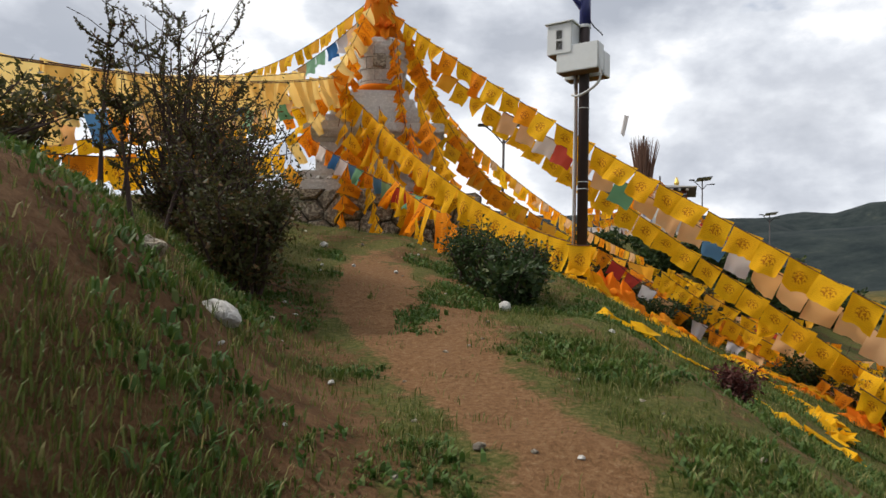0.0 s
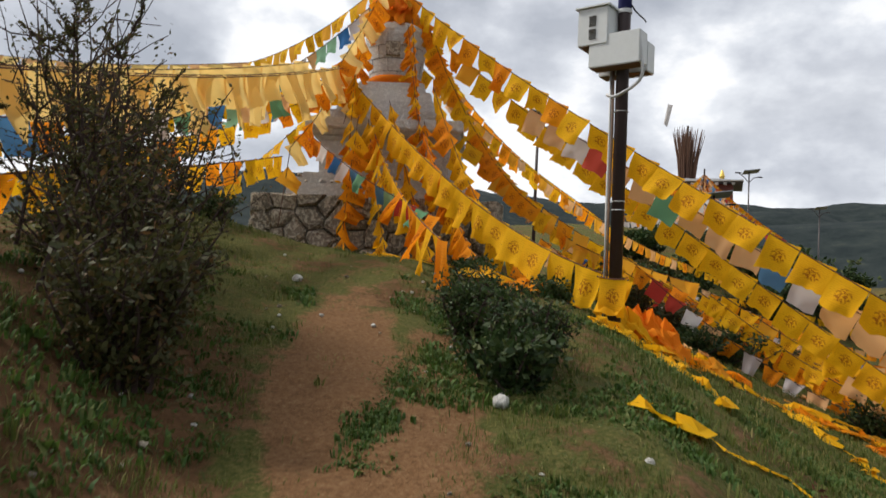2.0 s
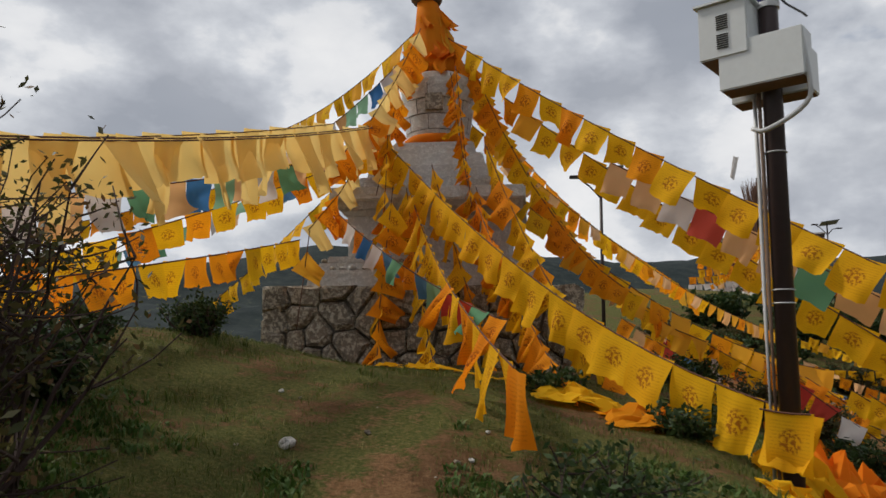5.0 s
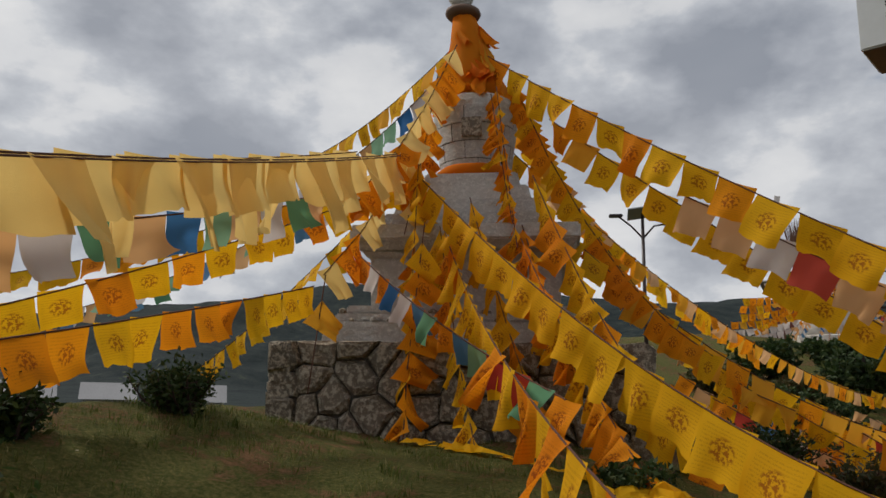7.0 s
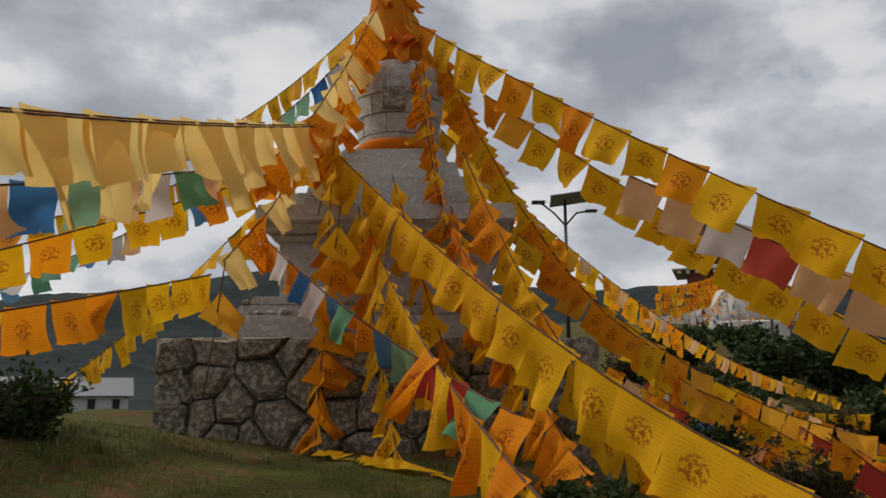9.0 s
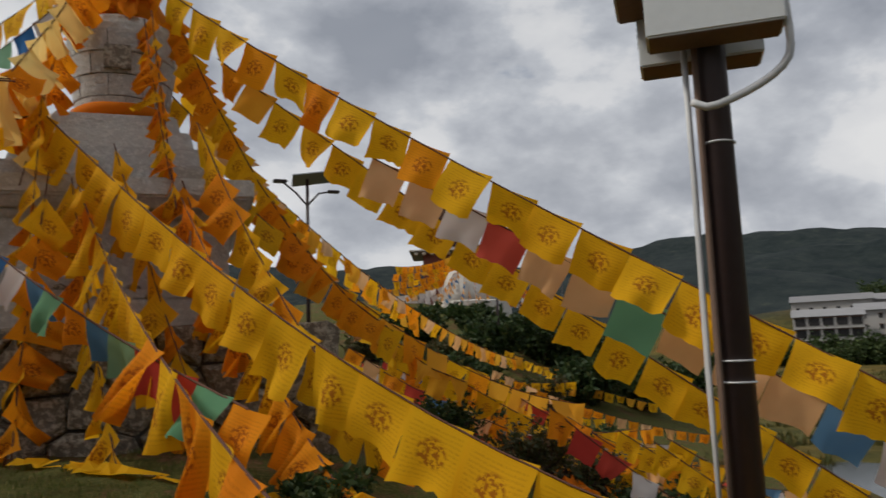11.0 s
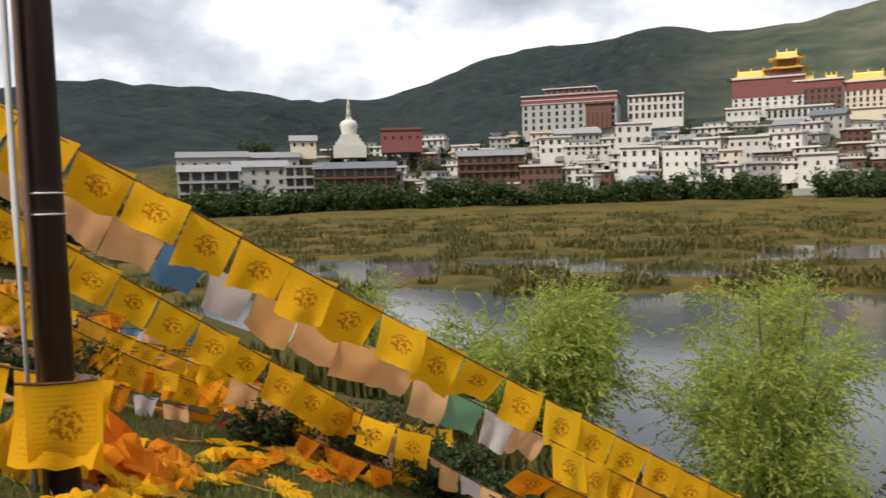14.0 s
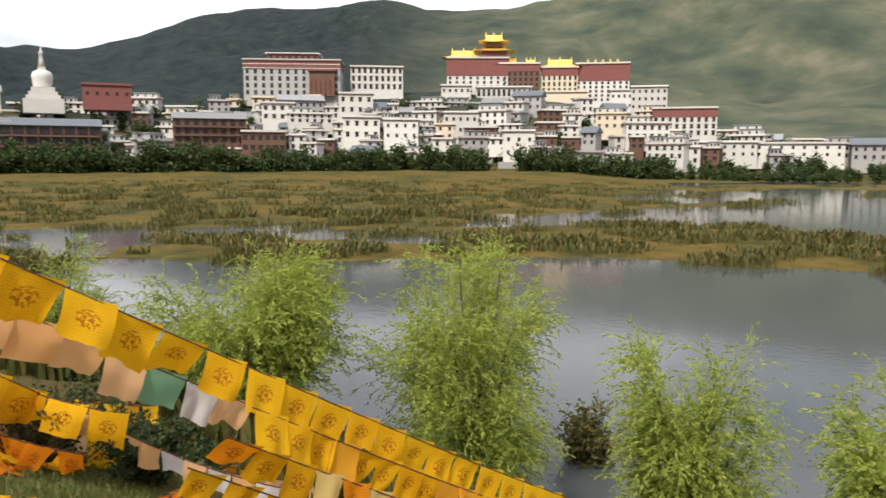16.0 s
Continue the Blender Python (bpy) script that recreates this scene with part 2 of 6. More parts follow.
M_CORD = plain("dark_cord", (0.10, 0.045, 0.03), 0.9)
M_STEEL = plain("dark_brown_painted_steel", (0.045, 0.03, 0.03), 0.38, 0.0, 0.3, 4, 0.04)
M_NAVY = plain("navy_painted_steel", (0.02, 0.025, 0.12), 0.4, 0.0, 0.2, 4, 0.04)
M_BOX = plain("white_enamel_steel", (0.62, 0.64, 0.64), 0.35, 0.0, 0.10, 3, 0.02)
M_BROWN = plain("brown_primer_steel", (0.17, 0.11, 0.08), 0.7, 0.0, 0.3, 6, 0.1)
M_DARK = plain("black_slot", (0.02, 0.02, 0.02), 0.8)
M_PIPE = plain("grey_plastic_conduit", (0.55, 0.56, 0.57), 0.45, 0.0, 0.1, 5, 0.02)
M_PANEL = plain("solar_glass_panel", (0.30, 0.33, 0.37), 0.2, 0.0, 0.2, 4, 0.0)
M_BARK = plain("bark", (0.09, 0.065, 0.05), 0.95, scale=14, bump=0.7)
M_TWIG = plain("dark_twig", (0.055, 0.035, 0.03), 0.95, scale=14, bump=0.3)
M_THORN = leafy("small_dull_leaves", (0.048, 0.056, 0.018), (0.10, 0.088, 0.028), (0.20, 0.095, 0.04))
M_SHRUB = leafy("dark_green_shrub_leaves", (0.022, 0.045, 0.014), (0.055, 0.090, 0.024), (0.11, 0.12, 0.03))
M_GRASS = leafy("grass_blades", (0.06, 0.095, 0.016), (0.14, 0.165, 0.032), (0.40, 0.32, 0.14))
M_WEED = leafy("broad_weed_leaves", (0.045, 0.095, 0.018), (0.095, 0.16, 0.03), (0.16, 0.17, 0.05))
M_REED = leafy("marsh_reeds", (0.07, 0.085, 0.022), (0.16, 0.13, 0.036), (0.26, 0.17, 0.055))
M_WILLOW = leafy("fresh_willow_leaves", (0.28, 0.36, 0.06), (0.44, 0.48, 0.10), (0.54, 0.54, 0.15), 0.5)
M_TREE = leafy("dark_tree_leaves", (0.030, 0.055, 0.016), (0.07, 0.105, 0.026), (0.12, 0.14, 0.04))
M_REDBUSH = leafy("dark_red_leaves", (0.07, 0.02, 0.02), (0.13, 0.04, 0.03))
M_WALL = plain("white_limewash", (0.66, 0.63, 0.58), 0.9, 0, 0.25, 0.5, 0.1, 0.4, "Object")
M_WALL_GREY = plain("grey_plaster", (0.40, 0.385, 0.37), 0.9, 0, 0.22, 0.5, 0.1, 0.3, "Object")
M_MAROON = plain("maroon_plaster", (0.20, 0.075, 0.065), 0.9, 0, 0.25, 0.5, 0.1)
M_ROOF = plain("weathered_grey_roof", (0.30, 0.30, 0.31), 0.7, 0, 0.3, 0.6, 0.1, 0.5)
M_ROOF_BLUE = plain("pale_blue_sheet_roof", (0.13, 0.145, 0.165), 0.85, 0, 0.2, 0.6, 0.05)
M_GOLD = plain("gilded_roof", (0.88, 0.60, 0.14), 0.34, 0.55, 0.15, 0.8, 0.05)
M_WINDOW = plain("dark_window", (0.035, 0.032, 0.032), 0.25, 0, 0.3, 2, 0.0)
M_TIMBER = plain("brown_timber_front", (0.14, 0.075, 0.05), 0.8, 0, 0.3, 0.8, 0.1)
M_MASONRY = plain("cream_wall", (0.62, 0.53, 0.40), 0.9, 0, 0.15, 0.5, 0.1)


# ---- mesh helpers ----
def mesh_of(name, bm, mat, smooth=False):
    me = bpy.data.meshes.new(name)
    bm.to_mesh(me)
    bm.free()
    for m in (mat if isinstance(mat, (list, tuple)) else (mat,)):
        me.materials.append(m)
    if smooth:
        me.polygons.foreach_set("use_smooth", [True] * len(me.polygons))
    return me


def part(name, bm, mat, parent=None, label="", smooth=False):
    ob = new(name, mesh_of(name, bm, mat, smooth))
    ob.parent = parent
    if label:
        ob["label"] = label
    return ob


def piece(name, me, parent, m):
    """One more object on shared mesh data."""
    ob = new(name, me)
    ob.parent = parent
    ob.matrix_local = m
    return ob


def thing(name, m, label, category, group="", kind=""):
    ob = new(name)
    ob.empty_display_size = 0.2
    ob.matrix_world = m
    return tagged(ob, label, category, group, kind)


def add_box(bm, x0, x1, y0, y1, z0, z1, bevel=0.0, taper=0.0):
    r = bmesh.ops.create_cube(bm, size=1)
    vs = r["verts"]
    for v in vs:
        top = v.co.z > 0
        k = taper if top else 0
        v.co = Vector(((x0 + x1) / 2 + v.co.x * (x1 - x0 - 2 * k), (y0 + y1) / 2 + v.co.y * (y1 - y0 - 2 * k), z1 if top else z0))
    if bevel:
        es = list({e for v in vs for e in v.link_edges})
        bmesh.ops.bevel(bm, geom=es, offset=bevel, segments=2, affect="EDGES", clamp_overlap=True)
    return bm


def box_bm(*a, **k):
    return add_box(bmesh.new(), *a, **k)


def lathe(bm, profile, seg=32, cx=0, cy=0, wobble=0.0):
    """Turn (radius, z) pairs round the z axis."""
    rings = []
    for r, z in profile:
        rings.append([bm.verts.new((cx + r * math.cos(a) * (1 + wobble * noise.noise((math.cos(a) * 2, math.sin(a) * 2, z * 3))),
                                    cy + r * math.sin(a) * (1 + wobble * noise.noise((math.cos(a) * 2, math.sin(a) * 2, z * 3 + 9))), z))
                      for a in (2 * math.pi * i / seg for i in range(seg))])
    for a, b in zip(rings, rings[1:]):
        for i in range(seg):
            bm.faces.new((a[i], a[(i + 1) % seg], b[(i + 1) % seg], b[i]))
    for ring, flip in ((rings[0], True), (rings[-1], False)):
        bm.faces.new(ring[::-1] if flip else ring)
    return bm


def tube(bm, pts, radii, seg=8):
    """A tapered tube along points."""
    pts = [Vector(p) for p in pts]
    rings = []
    for i, p in enumerate(pts):
        d = (pts[min(i + 1, len(pts) - 1)] - pts[max(i - 1, 0)]).normalized()
        side = d.cross((0, 0, 1))
        if side.length < 1e-3:
            side = Vector((1, 0, 0))
        side.normalize()
        up = side.cross(d)
        r = radii[i] if isinstance(radii, (list, tuple)) else radii
        rings.append([bm.verts.new(p + (side * math.cos(a) + up * math.sin(a)) * r) for a in (2 * math.pi * j / seg for j in range(seg))])
    for a, b in zip(rings, rings[1:]):
        for j in range(seg):
            bm.faces.new((a[j], a[(j + 1) % seg], b[(j + 1) % seg], b[j]))
    bm.faces.new(rings[0][::-1])
    bm.faces.new(rings[-1])
    return bm


def from_lists(name, verts, faces, mat):
    me = bpy.data.meshes.new(name)
    me.from_pydata(verts, [], faces)
    me.materials.append(mat)
    return me


LAKE = -6.0
def lerp(v, xs, ys):
    return float(np.interp(v, xs, ys))


def path_x(y):
    """Middle of the trodden path."""
    return lerp(y, (-8, 0, 2.6, 3.5, 5.5, 7.5, 10), (0.9, 0.62, 0.45, 0.15, -0.42, -0.65, -1.0))


def rise(y):
    """Height of the ground along the path."""
    return lerp(y, (-60, -8, -0.2, 1.0, 1.8, 2.65, 5.2, 6.6, 8.2, 10, 12.5, 16, 24, 40, 80),
                (-4.5, -1.6, 0.22, 0.62, 0.92, 1.14, 1.6, 1.86, 2.14, 2.4, 2.6, 2.7, 2.0, 1.6, 1.0))


def knoll(x, y):
    """Height of the knoll and of the slope down to the lake."""
    z, u = rise(y), x - path_x(y)
    # the bank on the uphill side
    bank = lerp(y, (-6, 0, 2, 4.5, 6.5, 9, 13), (0.9, 1.25, 1.22, 0.95, 0.6, 0.35, 0.1))
    v = min(max((-u - 0.55) / 1.9, 0), 1)
    z += bank * v * v * (3 - 2 * v)
    if u < -6:
        z -= (-u - 6) * lerp(y, (4, 9), (0.05, 0.22))
    # the slope on the other side
    if u > 0.4:
        z -= 0.10 * (min(x, 1.3) - path_x(y) - 0.4) if x > path_x(y) + 0.4 else 0
    if x > 1.3:
        k = lerp(y, (-5, 6, 10, 16, 30), (0.55, 0.52, 0.46, 0.34, 0.26))
        z -= k * (x - 1.3)
    z += 0.05 * math.sin(1.7 * x + 0.6 * y) * math.sin(1.1 * y - 0.4 * x)
    return z


def polar(x, y):
    return math.hypot(x, y - 6), math.degrees(math.atan2(x, y - 6))


def smooth(v, a, b):
    k = min(max((v - a) / (b - a), 0), 1)
    return k * k * (3 - 2 * k)


RIDGE = ((-180, -120, -60, -38, -24, -16, -6, 11, 15, 22, 28, 33, 40, 48, 52, 57, 62, 67, 71, 76, 80, 87, 93, 100, 112, 140, 180),
         (3.0, 3.0, 3.5, 4.4, 6.1, 8.0, 7.6, 6.4, 6.4, 6.2, 6.5, 7.6, 7.6, 7.0, 6.5, 7.0, 8.6, 9.9, 10.0, 10.9, 10.2, 10.4, 11.1, 12.0, 12.5, 7.0, 3.0))
FOOT = ((-180, -60, 10, 30, 44, 60, 74, 82, 90, 97, 104, 112, 140, 180),
        (0.0, -4.0, 2.0, 12.0, 22.0, 30.0, 38.0, 40.0, 36.0, 22.0, 12.0, 9.0, 4.0, 0.0))


def height(x, y):
    """The whole land: knoll, lake basin, marsh meadow, town slope and hills."""
    r, az = polar(x, y)
    z = knoll(x, y)
    # the next hill, with the shrine on it
    z += 8.0 * math.exp(-((x - 14) ** 2 + (y - 51) ** 2) / 2 / 13 ** 2) if y > 14 else 0
    z += 0.32 * math.exp(-((x + 2.9) ** 2 + (y - 10.2) ** 2) / 2 / 1.7 ** 2)
    side = smooth(az, 18, 34) * (1 - smooth(az, 140, 170))
    if r > 14:
        flat = LAKE - 0.5
        if r > 55:
            n = noise.fractal((x * 0.035, y * 0.035, 0.3), 1.0, 2.0, 4)
            shallow = smooth(r, 58, 76) * (0.60 + 0.50 * n + 0.30 * smooth(r, 120, 170) - 0.55 * smooth(az, 90, 104) * smooth(r, 95, 130))
            flat += shallow
            flat += 3.0 * smooth(r, 200, 335) * (1 - 0.95 * smooth(az, 88, 98))
        low = max(z, flat) if side > 0.5 else max(z, -4.5)
        k = smooth(r, 14, 40)
        z = low if side > 0.5 else z * (1 - k) + max(z, -3.0) * k
    if r > 60 and side <= 0.5:
        z = z + (lerp(az, (-60, -20, 10, 30), (-1.0, -2.0, 0.0, -5.0)) - z) * smooth(r, 60, 120)
    # town slope
    if r > 300:
        start = lerp(az, (-180, 20, 45, 60, 120, 180), (250, 260, 285, 325, 335, 330))
        foot = lerp(az, *FOOT)
        z += (foot - z) * smooth(r, start, start + 110)
    if r > 380:
        top = 3.2 + math.tan(radians(lerp(az, *RIDGE))) * 1500
        n = noise.fractal((x * 0.004, y * 0.004, 1.0), 1.0, 2.1, 6)
        up = smooth(r, 430, 1500)
        z += (top - z) * (0.35 * up + 0.65 * up * up) + n * 34 * smooth(r, 480, 900) * (1 - smooth(r, 1150, 1500))
        z += 11 * noise.fractal((x * 0.009, y * 0.009, 6.0), 1.0, 2.1, 4) * smooth(r, 520, 800)
        near_hill = lerp(az, (8, 20, 36, 44, 50, 56), (0, 5.2, 6.0, 4.6, 2.6, 0))
        if near_hill:
            h = 3.2 + math.tan(radians(near_hill)) * 640
            z = max(z, z + (h - z) * smooth(r, 420, 640) * (1 - smooth(r, 640, 900)))
        if r > 1500:
            z += noise.fractal((x * 0.01, y * 0.01, 4.0), 1.0, 2.1, 5) * 8 - 0.25 * (r - 1500)
    return z


def build_ground():
    n_az, rings = 360, [0.0]
    r = 0.25
    while r < 2600:
        rings.append(r)
        r *= 1.026 if r < 14 else 1.036
    verts, path, bare, meadow, hill, woods = [], [], [], [], [], []
    for r in rings[1:]:
        for i in range(n_az):
            a = 2 * math.pi * i / n_az
            x, y = r * math.sin(a), 6 + r * math.cos(a)
            az = math.degrees(math.atan2(x, y - 6))
            z = height(x, y)
            if r < 30:
                z += 0.035 * noise.fractal((x * 1.6, y * 1.6, 2.0), 1.0, 2.0, 4)
            verts.append((x, y, z))
            d = abs(x - path_x(y))
            if 4.2 < y < 7.2:
                d = min(d, abs(x - 0.12) + 0.10)
            wide = lerp(y, (-8, 2.5, 3.5, 5.0, 7.0, 9.0), (0.0, 0.0, 0.05, 0.14, 0.14, 0.1))
            near = 1 - smooth(d, wide, wide + 0.48)
            path.append(near * (1 - 0.62 * smooth(y, 6.2, 8.6)) if -12 < y < 9.6 else 0)
            u = x - path_x(y)
            bare.append(smooth(-u, 0.35, 0.9) * (1 - smooth(-u, 2.2, 3.4)) * (1 - smooth(y, 4.5, 7.5)) if -4 < y < 8 else 0)
            side = smooth(az, 18, 34) * (1 - smooth(az, 140, 170))
            meadow.append(smooth(r, 45, 60) * side)
            hill.append(smooth(r, 330, 420) if side > 0.5 else smooth(r, 70, 140))
            woods.append((1 - 0.9 * smooth(az, 72, 90)) if az > -60 else 0.6)
    faces = []
    for j in range(len(rings) - 2):
        for i in range(n_az):
            b, c = j * n_az, (j + 1) * n_az
            k = (i + 1) % n_az
            faces.append((b + i, c + i, c + k, b + k))
    faces.append(tuple(range(n_az)))
    me = from_lists("ground", verts, faces, M_GROUND)
    me.polygons.foreach_set("use_smooth", [True] * len(me.polygons))
    for name, values in (("path", path), ("bare", bare), ("meadow", meadow), ("hill", hill), ("woods", woods)):
        at = me.attributes.new(name, "FLOAT", "POINT")
        at.data.foreach_set("value", values)
    return tagged(new("ground", me), "grassy knoll with a trodden earth path, marsh and hills", "ground", kind="structure")


build_ground()
bm = bmesh.new()
ring = [bm.verts.new((4 + 420 * math.sin(a), 6 + 420 * math.cos(a), LAKE)) for a in (radians(d) for d in range(20, 156, 3))]
inner = [bm.verts.new((4 + 9 * math.sin(a), 6 + 9 * math.cos(a), LAKE)) for a in (radians(d) for d in range(20, 156, 3))]
for i in range(len(ring) - 1):
    bm.faces.new((inner[i], ring[i], ring[i + 1], inner[i + 1]))
tagged(part("water", bm, M_WATER), "still grey lake reflecting the clouds", "lake", kind="structure")


# ---- stupa ----
SX, SY = -1.30, 15.2
LEAN = -0.15  # the spire is drawn aside by its cords


def frustum_block(w, z0, z1, w2=None, bevel=0.02):
    bm = bmesh.new()
    return add_box(bm, -w / 2, w / 2, -w / 2, w / 2, z0, z1, bevel, (w - (w2 or w)) / 2)


def drum_blocks(st):
    """Courses of curved cement blocks round the drum, with fine joints."""
    rnd = random.Random(8)
    for c in range(4):
        z0, z1 = 5.87 + c * 0.2325, 5.87 + (c + 1) * 0.2325 - 0.007
        for b in range(9):
            a0, a1 = radians(40 * b + 20 * (c % 2)), radians(40 * (b + 1) + 20 * (c % 2) - 0.8)
            out = 0.012 + rnd.uniform(0, 0.008)
            bm = bmesh.new()
            cols = []
            for i in range(6):
                a = a0 + (a1 - a0) * i / 5
                col = []
                for z, inset in ((z0, 0.02), (z0 + 0.004, 0.0), (z1 - 0.004, 0.0), (z1, 0.02)):
                    r = lerp(z, (5.86, 6.0, 6.35, 6.70, 6.80), (0.44, 0.455, 0.50, 0.55, 0.56)) + out - inset
                    col.append(bm.verts.new((r * math.cos(a), r * math.sin(a), z)))
                cols.append(col)
            for p, q in zip(cols, cols[1:]):
                for i in range(3):
                    bm.faces.new((p[i], q[i], q[i + 1], p[i + 1]))
            part("block", bm, M_GREY, st)


def stupa():
    st = thing("stupa", pose(SX, SY, 0), "old stone stupa with rubble base, wrapped in prayer flags", "stupa")
    part("rubble_core", frustum_block(3.80, 2.0, 3.60, bevel=0.0), M_MORTAR, st, "dark mortar between rubble stones")
    part("plinth", frustum_block(3.10, 3.62, 3.90, 3.04), M_PALE, st, "pale weathered lime slab")
    part("step", frustum_block(2.86, 3.90, 4.00), M_GREY, st)
    part("step", frustum_block(2.66, 4.00, 4.10), M_GREY, st)
    part("body", frustum_block(2.20, 4.10, 4.70, 2.24), M_GREY, st)
    part("moulding", frustum_block(2.30, 4.68, 4.76, 2.42), M_GREY, st)
    part("cornice", frustum_block(2.46, 4.76, 4.86, 2.60, 0.01), M_GREY, st)
    part("cornice_slab", frustum_block(2.66, 4.86, 5.05, bevel=0.025), M_PALE, st, "pale cornice slab")
    for i, w in enumerate((2.10, 1.82, 1.54, 1.26)):
        part("terrace", frustum_block(w, 5.05 + 0.205 * i, 5.05 + 0.205 * (i + 1), w - 0.10), M_GREY, st)
    part("dome", lathe(bmesh.new(), [(0.44, 5.86), (0.455, 6.0), (0.50, 6.35), (0.55, 6.70), (0.56, 6.80)], 40), M_MORTAR, st, "dark joints of the drum", smooth=True)
    drum_blocks(st)
    part("dome_cap", lathe(bmesh.new(), [(0.57, 6.79), (0.575, 6.86), (0.55, 6.94), (0.42, 7.02), (0.3, 7.04)], 40), M_PALE, st, "white limewashed band")
    # no recess is cut: its shade is put into a raised block of darker stone
    part("niche", box_bm(-0.13, 0.13, -0.575, -0.44, 6.36, 6.62, bevel=0.01), M_STONE, st, "raised darker block standing for the shaded niche")
    lean = Matrix.Translation((0, 0, 7.0)) @ Matrix.Shear("XY", 4, (LEAN, 0.0)) @ Matrix.Translation((0, 0, -7.0))
    upper = []
    upper += [part("spire", lathe(bmesh.new(), [(0.26, 7.0), (0.22, 7.5), (0.15, 8.0), (0.12, 8.3)], 20), M_GREY, st)]
    upper += [part("disc", lathe(bmesh.new(), [(0.12, 8.26), (0.22, 8.29), (0.25, 8.34), (0.24, 8.38), (0.1, 8.40)], 28), M_BROWN, st, "dark canopy disc", True)]
    upper += [part("vase", lathe(bmesh.new(), [(0.09, 8.40), (0.12, 8.46), (0.17, 8.56), (0.19, 8.66), (0.17, 8.70), (0.11, 8.72), (0.12, 8.80), (0.06, 8.95), (0.01, 9.1)], 28), M_WHITE_STONE, st, "whitewashed finial vase", True)]
    for ob in upper:
        ob.data.transform(lean)
    return st


STUPA = stupa()


def ledge_stones():
    """Dark chips of stone and slate left on the ledges of the stupa."""
    rnd = random.Random(21)
    shapes = []
    for k in range(4):
        bm = bmesh.new()
        bmesh.ops.create_icosphere(bm, subdivisions=1, radius=0.5)
        for v in bm.verts:
            v.co *= 1 + 0.35 * noise.noise(v.co * 3 + Vector((k * 5, 0, 0)))
        shapes.append(mesh_of("ledge_stone", bm, M_STONE if k % 2 else M_GREY))
    for k in range(46):
        w = rnd.uniform(0.05, 0.15)
        z, half = rnd.choice(((3.90, 1.49), (4.00, 1.385), (3.90, 1.49)))
        x, y = rnd.uniform(-half, half), -half + rnd.uniform(0.0, 0.05)
        if k % 3 == 0:
            x, y = -half + rnd.uniform(0.0, 0.05), x
        ob = new("ledge_stone", shapes[k % 4])
        ob.matrix_world = pose(SX + x, SY + y, z + w * 0.2, rnd.uniform(-8, 8), rnd.uniform(-8, 8), rnd.uniform(0, 360)) @ Matrix.Diagonal((w, w * 0.7, w * 0.55, 1))
        tagged(ob, "small dark offering stone laid on the stupa ledge", "stone", "offering stones")


ledge_stones()


def cell(points, k, x0, x1, z0, z1):
    """The part of a rectangle that lies nearest to point k: one stone of a rubble face."""
    poly = [(x0, z0), (x1, z0), (x1, z1), (x0, z1)]
    px, pz = points[k]
    for j, (qx, qz) in enumerate(points):
        if j == k:
            continue
        nx, nz = qx - px, qz - pz
        d = nx * (px + qx) / 2 + nz * (pz + qz) / 2
        kept = []
        for a, b in zip(poly, poly[1:] + poly[:1]):
            da, db = nx * a[0] + nz * a[1] - d, nx * b[0] + nz * b[1] - d
            if da <= 0:
                kept.append(a)
            if (da < 0) != (db < 0):
                t = da / (da - db)
                kept.append((a[0] + (b[0] - a[0]) * t, a[1] + (b[1] - a[1]) * t))
        poly = kept
        if len(poly) < 3:
            return []
    return poly


def rubble_face(turn, seed):
    """Uneven stones, fitted together, over one side of the base."""
    rnd = random.Random(seed)
    points = []
    for r in range(5):
        x = -1.9 + rnd.uniform(0, 0.2)
        while x < 1.95:
            points.append((x, 2.38 + r * 0.285 + rnd.uniform(-0.10, 0.10)))
            x += rnd.uniform(0.20, 0.62)
    for k in range(len(points)):
        poly = cell(points, k, -1.98, 1.98, 2.2, 3.66)
        if len(poly) < 3:
            continue
        cx, cz = sum(a for a, b in poly) / len(poly), sum(b for a, b in poly) / len(poly)
        bm = bmesh.new()
        rings = []
        proud = rnd.uniform(-0.03, 0.06)
        for inset, y in ((0.012, 0.16), (0.012, -0.03), (0.032, -0.07 - proud), (0.085, -0.09 - proud)):
            ring = []
            for a, b in poly:
                d = math.hypot(a - cx, b - cz)
                f = max(0.25, 1 - inset / max(d, 0.05))
                ring.append(bm.verts.new(((a - cx) * f + rnd.uniform(-0.018, 0.018), y + rnd.uniform(-0.022, 0.022), (b - cz) * f + rnd.uniform(-0.018, 0.018))))
            rings.append(ring)
        n = len(poly)
        for u, v in zip(rings, rings[1:]):
            for i in range(n):
                bm.faces.new((u[i], u[(i + 1) % n], v[(i + 1) % n], v[i]))
        bm.faces.new(rings[-1])
        bmesh.ops.recalc_face_normals(bm, faces=bm.faces[:])
        me = mesh_of("stone", bm, M_STONE)
        piece("stone", me, STUPA, pose(0, 0, 0, 0, 0, turn) @ Matrix.Translation((cx, -1.90, cz)))


for turn in (0, 90, -90):
    rubble_face(turn, 40 + turn)


